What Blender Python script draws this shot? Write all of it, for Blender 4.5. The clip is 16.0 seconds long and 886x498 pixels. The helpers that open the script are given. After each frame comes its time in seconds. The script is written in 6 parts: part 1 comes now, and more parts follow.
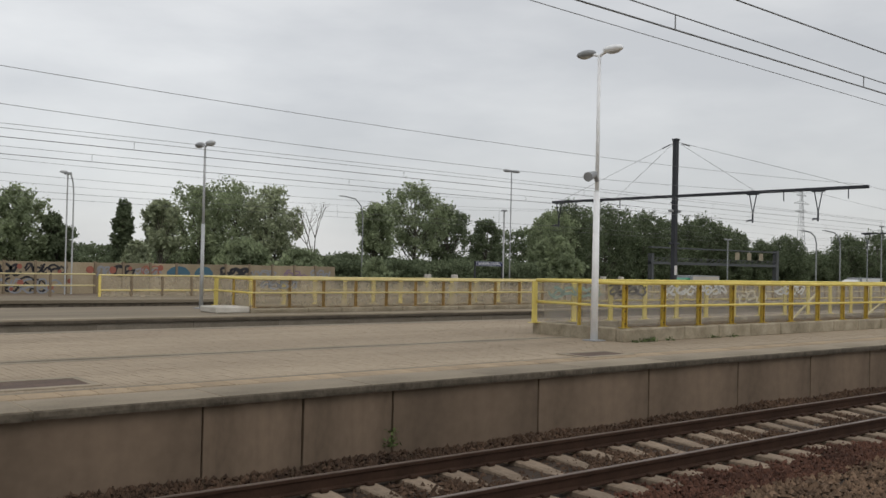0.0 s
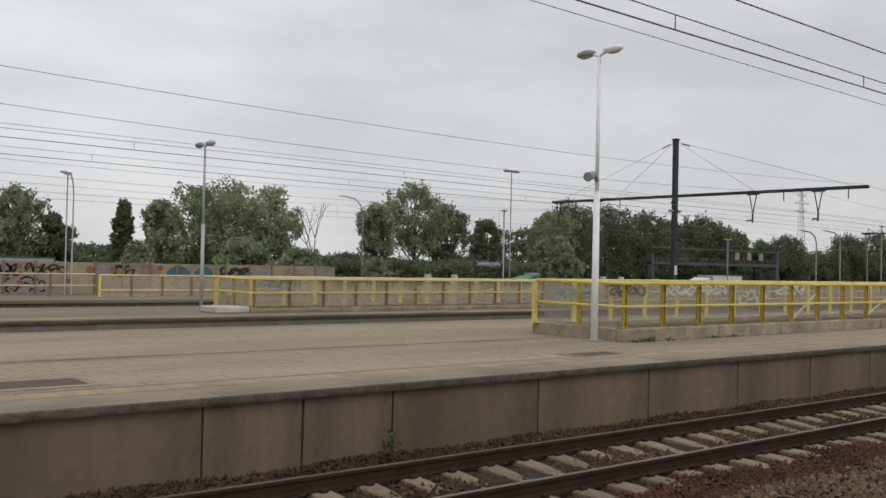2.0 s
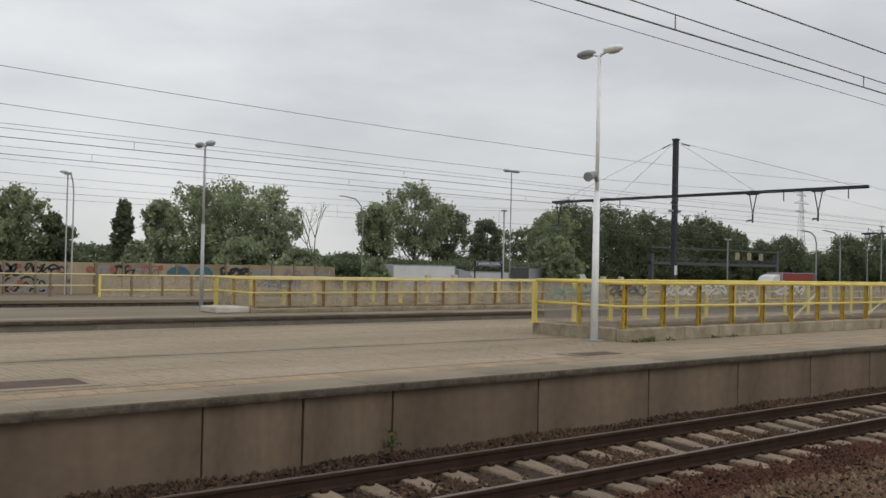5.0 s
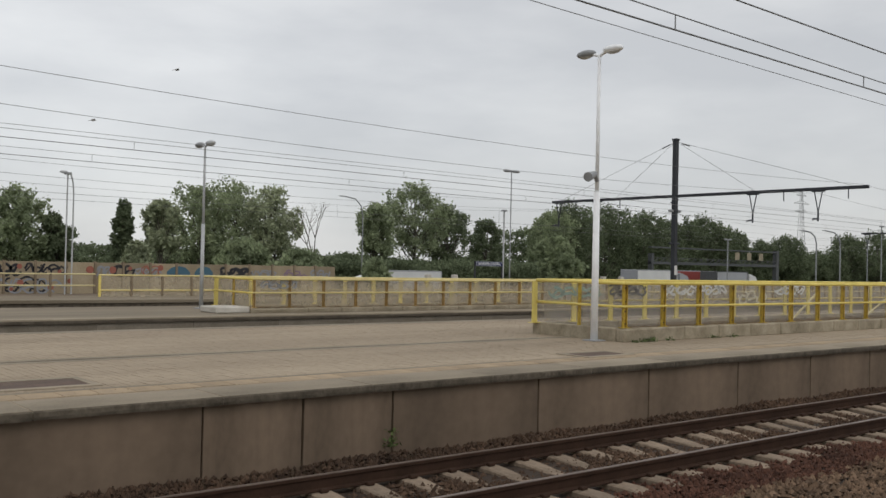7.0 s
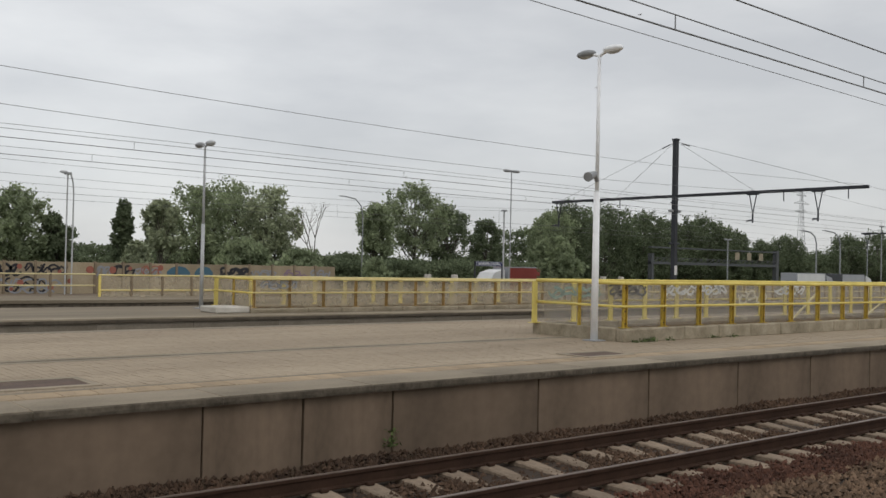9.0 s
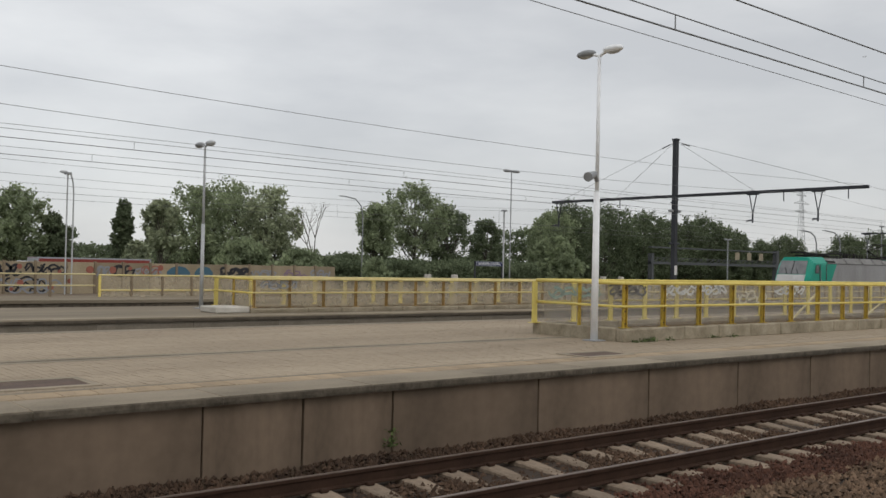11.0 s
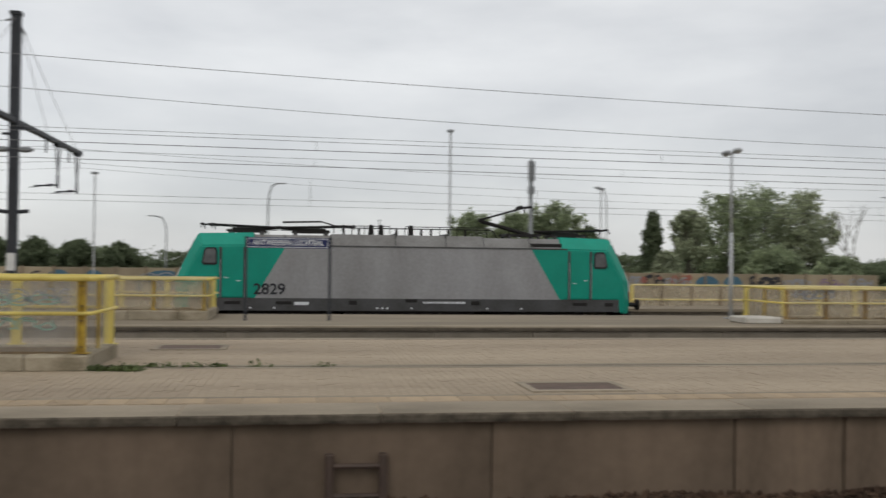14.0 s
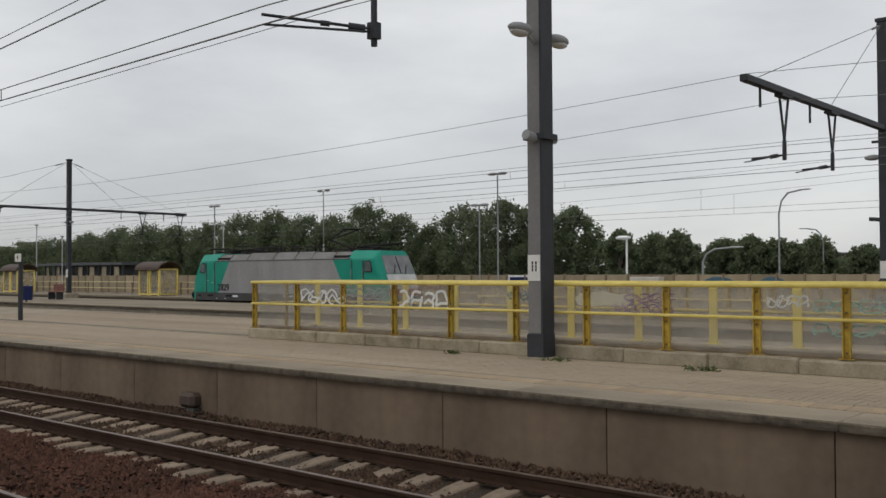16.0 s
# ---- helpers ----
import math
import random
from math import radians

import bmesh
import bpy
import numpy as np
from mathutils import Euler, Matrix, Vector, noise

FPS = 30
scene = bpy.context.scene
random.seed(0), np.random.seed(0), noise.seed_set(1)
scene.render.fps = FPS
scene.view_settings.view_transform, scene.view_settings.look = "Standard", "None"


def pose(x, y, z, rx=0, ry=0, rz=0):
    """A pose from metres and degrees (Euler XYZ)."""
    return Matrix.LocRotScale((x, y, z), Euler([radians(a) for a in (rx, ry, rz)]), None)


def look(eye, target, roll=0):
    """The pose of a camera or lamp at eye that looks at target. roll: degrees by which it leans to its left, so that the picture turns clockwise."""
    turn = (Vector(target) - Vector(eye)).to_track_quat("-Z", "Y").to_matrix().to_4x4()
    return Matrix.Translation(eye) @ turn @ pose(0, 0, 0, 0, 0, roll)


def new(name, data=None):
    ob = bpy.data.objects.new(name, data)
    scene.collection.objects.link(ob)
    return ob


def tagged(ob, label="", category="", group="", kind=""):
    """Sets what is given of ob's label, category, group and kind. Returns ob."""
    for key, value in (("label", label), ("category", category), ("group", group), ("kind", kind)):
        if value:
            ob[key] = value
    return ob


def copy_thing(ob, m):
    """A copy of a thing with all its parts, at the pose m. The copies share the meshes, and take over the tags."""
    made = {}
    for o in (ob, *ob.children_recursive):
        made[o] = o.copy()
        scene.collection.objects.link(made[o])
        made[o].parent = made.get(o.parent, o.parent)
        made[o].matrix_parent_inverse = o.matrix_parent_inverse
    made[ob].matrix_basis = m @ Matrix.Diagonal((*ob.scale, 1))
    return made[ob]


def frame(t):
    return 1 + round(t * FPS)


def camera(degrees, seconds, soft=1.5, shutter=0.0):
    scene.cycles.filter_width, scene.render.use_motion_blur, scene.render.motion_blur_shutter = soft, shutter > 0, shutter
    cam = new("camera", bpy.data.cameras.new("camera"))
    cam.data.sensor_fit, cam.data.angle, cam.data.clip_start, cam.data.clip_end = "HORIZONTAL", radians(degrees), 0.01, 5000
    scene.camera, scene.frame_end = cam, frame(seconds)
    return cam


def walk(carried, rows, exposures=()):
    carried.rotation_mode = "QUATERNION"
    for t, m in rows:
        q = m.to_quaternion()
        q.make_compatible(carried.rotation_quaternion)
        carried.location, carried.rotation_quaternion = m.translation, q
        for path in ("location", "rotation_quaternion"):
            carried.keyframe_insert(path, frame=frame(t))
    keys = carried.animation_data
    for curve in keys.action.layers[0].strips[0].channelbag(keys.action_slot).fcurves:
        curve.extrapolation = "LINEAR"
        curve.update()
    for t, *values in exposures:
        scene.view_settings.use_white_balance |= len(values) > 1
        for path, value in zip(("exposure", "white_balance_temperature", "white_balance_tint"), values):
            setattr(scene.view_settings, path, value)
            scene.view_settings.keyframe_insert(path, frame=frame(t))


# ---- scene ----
cam = camera(49.9, 16.0, soft=1.5, shutter=0.08)
EYE = (0.0, 0.0, 1.5)
TURNS = [(0.0, 90.93, -1.25, -39.555), (13.3, 90.93, -1.25, -39.555), (13.4, 91.06, -1.3, -37.104),
         (13.5, 91.11, -1.3, -33.45), (13.6, 90.96, -1.25, -30.918), (13.7, 91.0, -1.12, -28.263),
         (13.8, 90.98, -0.9, -22.9), (13.9, 90.977, -0.45, -17.545), (14.0, 90.98, -0.65, -8.536),
         (14.1, 90.9, -0.335, -1.841), (14.2, 90.937, 0.368, 3.179), (14.3, 91.014, 1.1, 7.2),
         (14.4, 91.05, 1.3, 10.0), (14.5, 91.046, 0.833, 13.428), (14.6, 91.12, 0.3, 16.5),
         (15.0, 91.215, 0.219, 26.086), (15.5, 91.311, 0.197, 36.85), (15.8, 91.31, 0.28, 40.1), (16.0, 91.309, 0.322, 40.765)]
walk(cam, [(t, pose(*EYE, rx, ry, rz)) for t, rx, ry, rz in TURNS], [(0.0, 0.06), (13.3, 0.06), (14.5, 0.0), (15.2, -0.06), (16.0, -0.1)])

# ---- light: an overcast sky ----
world = bpy.data.worlds.new("overcast_sky")
scene.world = world
world.use_nodes = True
wn, wl = world.node_tree.nodes, world.node_tree.links
wn.clear()
w_out = wn.new("ShaderNodeOutputWorld")
w_add = wn.new("ShaderNodeAddShader")
w_sky = wn.new("ShaderNodeTexSky")
w_sky.sky_type, w_sky.sun_disc = "NISHITA", False
w_sky.sun_elevation, w_sky.sun_rotation = radians(48), radians(160)
w_b1 = wn.new("ShaderNodeBackground")
w_b1.inputs["Strength"].default_value = 0.012
w_b2 = wn.new("ShaderNodeBackground")
w_b2.inputs["Strength"].default_value = 1.0
w_tc = wn.new("ShaderNodeTexCoord")
w_map = wn.new("ShaderNodeMapping")
w_map.inputs["Scale"].default_value = (1.0, 1.0, 3.2)
w_n = wn.new("ShaderNodeTexNoise")
w_n.inputs["Scale"].default_value, w_n.inputs["Detail"].default_value, w_n.inputs["Roughness"].default_value = 2.6, 6.0, 0.52
w_r = wn.new("ShaderNodeValToRGB")
w_r.color_ramp.elements[0].position, w_r.color_ramp.elements[1].position = 0.34, 0.68
w_r.color_ramp.elements[0].color = (0.56, 0.57, 0.585, 1)
w_r.color_ramp.elements[1].color = (0.77, 0.775, 0.775, 1)
wl.new(w_tc.outputs["Generated"], w_map.inputs["Vector"])
wl.new(w_map.outputs["Vector"], w_n.inputs["Vector"])
wl.new(w_n.outputs["Fac"], w_r.inputs["Fac"])
w_sep = wn.new("ShaderNodeSeparateXYZ")
w_h = wn.new("ShaderNodeMapRange")
w_h.inputs["From Min"].default_value, w_h.inputs["From Max"].default_value = 0.0, 0.2
w_h.inputs["To Min"].default_value, w_h.inputs["To Max"].default_value = 0.87, 1.02
wl.new(w_tc.outputs["Generated"], w_sep.inputs["Vector"])
wl.new(w_sep.outputs["Z"], w_h.inputs["Value"])
w_x = wn.new("ShaderNodeMapRange")
w_x.inputs["From Min"].default_value, w_x.inputs["From Max"].default_value = 0.45, 1.0
w_x.inputs["To Min"].default_value, w_x.inputs["To Max"].default_value = 1.0, 0.86
w_mul = wn.new("ShaderNodeMath")
w_mul.operation = "MULTIPLY"
wl.new(w_sep.outputs["X"], w_x.inputs["Value"])
wl.new(w_h.outputs["Result"], w_mul.inputs[0])
wl.new(w_x.outputs["Result"], w_mul.inputs[1])
wl.new(w_mul.outputs[0], w_b2.inputs["Strength"])
wl.new(w_r.outputs["Color"], w_b2.inputs["Color"])
wl.new(w_sky.outputs["Color"], w_b1.inputs["Color"])
wl.new(w_b1.outputs["Background"], w_add.inputs[0])
wl.new(w_b2.outputs["Background"], w_add.inputs[1])
wl.new(w_add.outputs["Shader"], w_out.inputs["Surface"])
sun = new("sun", bpy.data.lights.new("sun", "SUN"))
sun.data.energy, sun.data.angle, sun.data.color = 0.5, radians(25), (1.0, 0.95, 0.88)
sun.matrix_world = look((-20, -50, 60), (0, 0, 0))


# ---- materials ----
def mat(name, a, b=None, rough=0.8, metal=0.0, scale=3.0, fine=40.0, bump=0.15, spread=0.0, island=False, streak=0.0, alpha=1.0, spec=0.3, glow=0.0, stretch=1.0):
    """A surface that wanders between the colours a and b at two scales, with fine relief."""
    m = bpy.data.materials.new(name)
    m.use_nodes = True
    n, l = m.node_tree.nodes, m.node_tree.links
    p = n["Principled BSDF"]
    p.inputs["Roughness"].default_value, p.inputs["Metallic"].default_value = rough, metal
    p.inputs["Specular IOR Level"].default_value = spec
    b = b or tuple(c * 0.72 for c in a)
    tc = n.new("ShaderNodeTexCoord")
    mp = n.new("ShaderNodeMapping")
    mp.inputs["Scale"].default_value = (stretch, 1, 1 - streak * 0.9)
    l.new(tc.outputs["Object"], mp.inputs["Vector"])
    n1, n2 = n.new("ShaderNodeTexNoise"), n.new("ShaderNodeTexNoise")
    n1.inputs["Scale"].default_value, n1.inputs["Detail"].default_value, n1.inputs["Roughness"].default_value = scale, 5, 0.6
    n2.inputs["Scale"].default_value, n2.inputs["Detail"].default_value = fine, 3
    l.new(mp.outputs["Vector"], n1.inputs["Vector"])
    l.new(tc.outputs["Object"], n2.inputs["Vector"])
    r = n.new("ShaderNodeMapRange")
    r.inputs["From Min"].default_value, r.inputs["From Max"].default_value = 0.3, 0.7
    mixn = n.new("ShaderNodeMath")
    mixn.operation = "MULTIPLY_ADD"
    mixn.inputs[1].default_value = 0.35
    l.new(n2.outputs["Fac"], mixn.inputs[0])
    sub = n.new("ShaderNodeMath")
    sub.operation = "MULTIPLY_ADD"
    sub.inputs[1].default_value, sub.inputs[2].default_value = 0.9, -0.12
    l.new(n1.outputs["Fac"], sub.inputs[0])
    l.new(sub.outputs[0], mixn.inputs[2])
    l.new(mixn.outputs[0], r.inputs["Value"])
    mx = n.new("ShaderNodeMix")
    mx.data_type = "RGBA"
    mx.inputs[6].default_value, mx.inputs[7].default_value = (*b, 1), (*a, 1)
    l.new(r.outputs["Result"], mx.inputs[0])
    col = mx.outputs[2]
    if spread:
        src = n.new("ShaderNodeNewGeometry").outputs["Random Per Island"] if island else n.new("ShaderNodeObjectInfo").outputs["Random"]
        rr = n.new("ShaderNodeMapRange")
        rr.inputs["To Min"].default_value, rr.inputs["To Max"].default_value = 1 - spread, 1 + spread
        l.new(src, rr.inputs["Value"])
        hs = n.new("ShaderNodeHueSaturation")
        l.new(rr.outputs["Result"], hs.inputs["Value"])
        l.new(col, hs.inputs["Color"])
        col = hs.outputs["Color"]
    l.new(col, p.inputs["Base Color"])
    if bump:
        bp = n.new("ShaderNodeBump")
        bp.inputs["Strength"].default_value, bp.inputs["Distance"].default_value = bump, 0.01
        l.new(n2.outputs["Fac"], bp.inputs["Height"])
        l.new(bp.outputs["Normal"], p.inputs["Normal"])
    p.inputs["Alpha"].default_value = alpha
    if glow:
        tl, mx2 = n.new("ShaderNodeBsdfTranslucent"), n.new("ShaderNodeMixShader")
        mx2.inputs["Fac"].default_value = glow
        l.new(col, tl.inputs["Color"])
        l.new(p.outputs["BSDF"], mx2.inputs[1])
        l.new(tl.outputs["BSDF"], mx2.inputs[2])
        l.new(mx2.outputs["Shader"], n["Material Output"].inputs["Surface"])
    return m


def pane_mat(name, colour, cover, rough=0.3):
    """A dirty clear sheet: part of the light goes straight through, the film of dirt takes the rest."""
    m = bpy.data.materials.new(name)
    m.use_nodes = True
    n, l = m.node_tree.nodes, m.node_tree.links
    p, out = n["Principled BSDF"], n["Material Output"]
    p.inputs["Base Color"].default_value, p.inputs["Roughness"].default_value = (*colour, 1), rough
    tr, mx = n.new("ShaderNodeBsdfTransparent"), n.new("ShaderNodeMixShader")
    tr.inputs["Color"].default_value = (0.985, 0.98, 0.97, 1)
    tc, ns, r = n.new("ShaderNodeTexCoord"), n.new("ShaderNodeTexNoise"), n.new("ShaderNodeMapRange")
    ns.inputs["Scale"].default_value, ns.inputs["Detail"].default_value = 2.2, 6
    r.inputs["From Min"].default_value, r.inputs["From Max"].default_value = 0.3, 0.7
    r.inputs["To Min"].default_value, r.inputs["To Max"].default_value = cover * 0.5, cover * 1.6
    l.new(tc.outputs["Object"], ns.inputs["Vector"])
    l.new(ns.outputs["Fac"], r.inputs["Value"])
    l.new(r.outputs["Result"], mx.inputs["Fac"])
    l.new(tr.outputs["BSDF"], mx.inputs[1])
    l.new(p.outputs["BSDF"], mx.inputs[2])
    l.new(mx.outputs["Shader"], out.inputs["Surface"])
    return m


M = {}
M["paver"] = mat("grey_pavers", (0.41, 0.331, 0.237), (0.26, 0.206, 0.145), 0.9, scale=0.5, fine=25, bump=0.3, spread=0.03, island=True, stretch=0.2)
M["paver_one"] = mat("grey_paver_single", (0.41, 0.331, 0.237), (0.26, 0.206, 0.145), 0.9, scale=0.5, fine=25, bump=0.3, spread=0.03, stretch=0.2)
M["joint"] = mat("sandy_joint", (0.37, 0.30, 0.215), (0.24, 0.195, 0.137), 0.95, scale=1.0, fine=30, bump=0.3, stretch=0.3)
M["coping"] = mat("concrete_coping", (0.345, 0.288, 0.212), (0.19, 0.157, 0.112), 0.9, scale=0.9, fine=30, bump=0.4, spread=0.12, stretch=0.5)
# rough coping front; shade below the edge is put into its dark colour
M["coping_shade"] = mat("shaded_coping_face", (0.15, 0.125, 0.093), (0.055, 0.045, 0.033), 0.95, scale=5.0, fine=22, bump=0.7, spread=0.1)
M["panel"] = mat("concrete_wall_panel", (0.205, 0.149, 0.104), (0.116, 0.085, 0.059), 0.88, scale=0.8, fine=6, bump=0.06, spread=0.1, streak=0.85)
M["panel_far"] = mat("pale_wall_panel", (0.27, 0.235, 0.185), (0.16, 0.135, 0.10), 0.9, scale=0.8, fine=18, bump=0.15, spread=0.12, streak=0.9)
M["far_concrete"] = mat("worn_far_concrete", (0.285, 0.238, 0.172), (0.165, 0.134, 0.093), 0.92, scale=0.5, fine=20, bump=0.3, stretch=0.25)
M["bench_red"] = mat("dull_red_bench_paint", (0.20, 0.075, 0.055), (0.13, 0.05, 0.04), 0.6, bump=0.05)
M["soil"] = mat("trodden_soil", (0.22, 0.175, 0.125), (0.13, 0.10, 0.07), 0.95, scale=0.5, fine=9, bump=0.4)
M["yellow_tile"] = mat("worn_yellow_tile", (0.405, 0.302, 0.186), (0.285, 0.22, 0.152), 0.9, scale=1.6, fine=18, bump=0.4, spread=0.12)
M["asphalt"] = mat("asphalt", (0.075, 0.073, 0.07), (0.045, 0.044, 0.043), 0.9, scale=0.4, fine=30, bump=0.3)
M["ballast"] = mat("brown_ballast", (0.108, 0.066, 0.042), (0.042, 0.026, 0.017), 0.95, scale=0.7, fine=18, bump=0.6, spread=0.4, island=True)
M["bed"] = mat("ballast_bed", (0.06, 0.042, 0.03), (0.026, 0.019, 0.014), 0.95, scale=1.2, fine=22, bump=0.8)
M["rust_ballast"] = mat("rust_ballast", (0.125, 0.057, 0.037), (0.05, 0.025, 0.017), 0.95, scale=0.7, fine=18, bump=0.6, spread=0.35, island=True)
M["pale_ballast"] = mat("pale_ballast", (0.235, 0.155, 0.10), (0.085, 0.056, 0.036), 0.95, scale=0.7, fine=18, bump=0.6, spread=0.4, island=True)
M["sleeper"] = mat("concrete_sleeper", (0.345, 0.265, 0.192), (0.15, 0.113, 0.08), 0.92, scale=2.2, fine=22, bump=0.3, spread=0.16)
M["rail_web"] = mat("rusty_rail", (0.06, 0.034, 0.023), (0.034, 0.02, 0.014), 0.75, scale=3, fine=30, bump=0.3, spec=0.1)
M["rail_top"] = mat("polished_rail", (0.23, 0.18, 0.15), (0.15, 0.112, 0.09), 0.46, 0.5, scale=2, fine=20, bump=0.04)
M["yellow"] = mat("yellow_paint", (0.83, 0.68, 0.20), (0.64, 0.50, 0.12), 0.5, scale=2.2, fine=14, bump=0.06, spread=0.06)
M["yellow_worn"] = mat("worn_yellow_paint", (0.60, 0.43, 0.055), (0.19, 0.105, 0.025), 0.6, scale=6.0, fine=18, bump=0.15, spread=0.12)
M["pale_yellow"] = mat("pale_yellow_paint", (0.66, 0.58, 0.32), (0.52, 0.44, 0.24), 0.6, scale=2.0, fine=14, bump=0.06)
M["cream_rail"] = mat("faded_cream_yellow_paint", (0.78, 0.67, 0.33), (0.60, 0.48, 0.19), 0.55, scale=2.0, fine=14, bump=0.06)
M["yellow_back"] = mat("dusty_yellow_paint", (0.72, 0.60, 0.17), (0.56, 0.45, 0.13), 0.6, scale=2.2, fine=14, bump=0.06, spread=0.06)
M["debris"] = mat("dry_ochre_debris", (0.36, 0.275, 0.165), (0.25, 0.185, 0.105), 0.95, scale=2, fine=20, bump=0.2, spread=0.4, island=True)
M["bottom_rail"] = mat("rusty_brown_bottom_rail", (0.24, 0.17, 0.095), (0.13, 0.085, 0.045), 0.9, scale=3, fine=20, bump=0.3)
M["moss"] = mat("dark_moss", (0.07, 0.068, 0.035), (0.035, 0.032, 0.018), 0.95, scale=4, fine=20, bump=0.5)
M["bolt"] = mat("dark_bolt", (0.09, 0.07, 0.05), None, 0.6, 0.4)
M["kerb"] = mat("mossy_concrete_kerb", (0.40, 0.345, 0.255), (0.20, 0.168, 0.113), 0.95, scale=2.6, fine=24, bump=0.5, spread=0.08)
M["kerb_pale"] = mat("pale_concrete_kerb", (0.60, 0.57, 0.51), (0.42, 0.39, 0.34), 0.9, scale=1.8, fine=20, bump=0.3)
M["plexi"] = pane_mat("dirty_plexiglass", (0.42, 0.405, 0.375), 0.15)
M["plexi_back"] = pane_mat("dirty_plexiglass_back", (0.38, 0.345, 0.30), 0.2)
M["plexi_sand"] = pane_mat("sandy_dirty_plexiglass", (0.52, 0.45, 0.33), 0.36)
M["white_paint"] = mat("white_lamp_paint", (0.93, 0.935, 0.94), (0.80, 0.805, 0.81), 0.42, scale=2, fine=15, bump=0.04)
M["grey_paint"] = mat("grey_pole_paint", (0.33, 0.34, 0.345), (0.24, 0.245, 0.25), 0.5, scale=2, fine=15, bump=0.05)
M["pale_grey"] = mat("pale_galvanised_grey", (0.50, 0.51, 0.515), (0.38, 0.385, 0.39), 0.5, scale=2, fine=15, bump=0.05)
M["rust_post"] = mat("rusty_ochre_post", (0.42, 0.28, 0.09), (0.24, 0.145, 0.055), 0.7, scale=3, fine=15, bump=0.1, spread=0.15)
M["mast_grey"] = mat("mast_grey_paint", (0.225, 0.217, 0.214), (0.16, 0.153, 0.15), 0.6, scale=1.4, fine=18, bump=0.1, streak=0.8)
M["mast_dark"] = mat("dark_mast_paint", (0.045, 0.047, 0.055), (0.028, 0.03, 0.034), 0.55, scale=1.6, fine=18, bump=0.1)
M["wire"] = mat("copper_wire", (0.22, 0.22, 0.22), None, 0.5, 0.3, bump=0)
M["lens"] = mat("lamp_glass", (0.62, 0.62, 0.60), None, 0.25, bump=0)
M["black"] = mat("black_plastic", (0.018, 0.018, 0.02), None, 0.5, bump=0.05)
M["notice"] = mat("white_notice", (0.72, 0.71, 0.68), (0.6, 0.59, 0.56), 0.5, bump=0.02)
M["ink"] = mat("black_ink", (0.03, 0.03, 0.035), None, 0.7, bump=0)
M["navy"] = mat("navy_enamel", (0.018, 0.028, 0.105), (0.014, 0.02, 0.08), 0.3, scale=2, bump=0.02)
M["sign_white"] = mat("white_enamel", (0.78, 0.79, 0.80), None, 0.35, bump=0)
M["loco_green"] = mat("turquoise_green_paint", (0.004, 0.305, 0.212), (0.003, 0.245, 0.17), 0.36, scale=0.9, fine=12, bump=0.02)
M["loco_grey"] = mat("silver_grey_paint", (0.345, 0.34, 0.34), (0.235, 0.228, 0.222), 0.45, scale=0.6, fine=9, bump=0.02, streak=0.75)
M["loco_roof"] = mat("dusty_roof_grey", (0.25, 0.245, 0.235), (0.14, 0.132, 0.122), 0.65, scale=0.9, fine=10, bump=0.08)
M["loco_sill"] = mat("dark_grey_sill", (0.085, 0.085, 0.085), (0.05, 0.048, 0.045), 0.6, scale=1.2, fine=12, bump=0.06)
M["loco_dark"] = mat("grimy_running_gear", (0.022, 0.02, 0.018), None, 0.8, bump=0.2)
M["loco_white"] = mat("white_cab_front", (0.66, 0.66, 0.65), (0.5, 0.49, 0.47), 0.45, scale=1.5, bump=0.03)
M["loco_red"] = mat("red_cab_front", (0.42, 0.035, 0.03), (0.3, 0.03, 0.025), 0.45, bump=0.03)
# sky reflection on the windscreen is put into its grey base colour
M["loco_screen"] = mat("sky_grey_windscreen", (0.23, 0.235, 0.235), (0.13, 0.135, 0.14), 0.12, scale=1.5, bump=0, spec=0.6)
M["loco_side_glass"] = mat("grey_cab_glass", (0.12, 0.125, 0.125), (0.06, 0.062, 0.065), 0.1, bump=0, spec=0.6)
M["loco_glass"] = mat("dark_cab_glass", (0.03, 0.033, 0.035), (0.02, 0.02, 0.022), 0.12, bump=0, spec=0.6)
M["wall"] = mat("precast_boundary_wall", (0.385, 0.32, 0.225), (0.235, 0.188, 0.122), 0.9, scale=0.8, fine=12, bump=0.2, spread=0.2, streak=0.6)
M["wall_post"] = mat("brown_wall_post", (0.28, 0.22, 0.15), (0.17, 0.13, 0.09), 0.9, bump=0.2)
M["bark"] = mat("grey_bark", (0.17, 0.155, 0.13), (0.08, 0.07, 0.055), 0.95, scale=3, fine=18, bump=0.6)
M["leaf_dark"] = mat("dark_foliage", (0.2, 0.237, 0.14), (0.112, 0.138, 0.083), 0.85, scale=0.3, fine=3, bump=0, spread=0.24, island=True, glow=0.42, spec=0.05)
M["leaf_mid"] = mat("green_foliage", (0.37, 0.42, 0.25), (0.205, 0.245, 0.148), 0.85, scale=0.3, fine=3, bump=0, spread=0.24, island=True, glow=0.45, spec=0.05)
M["leaf_pale"] = mat("pale_silvery_foliage", (0.45, 0.485, 0.32), (0.29, 0.32, 0.21), 0.85, scale=0.3, fine=3, bump=0, spread=0.24, island=True, glow=0.45, spec=0.05)
M["grass"] = mat("dry_grass", (0.10, 0.115, 0.045), (0.055, 0.06, 0.025), 0.95, scale=0.08, fine=2.0, bump=0.4)
M["weed"] = mat("green_weeds", (0.12, 0.155, 0.05), (0.06, 0.08, 0.03), 0.8, scale=2, fine=9, bump=0, spread=0.4, island=True)
M["hatch"] = mat("rusty_hatch_cover", (0.135, 0.09, 0.066), (0.085, 0.058, 0.043), 0.8, scale=4, fine=30, bump=0.4)
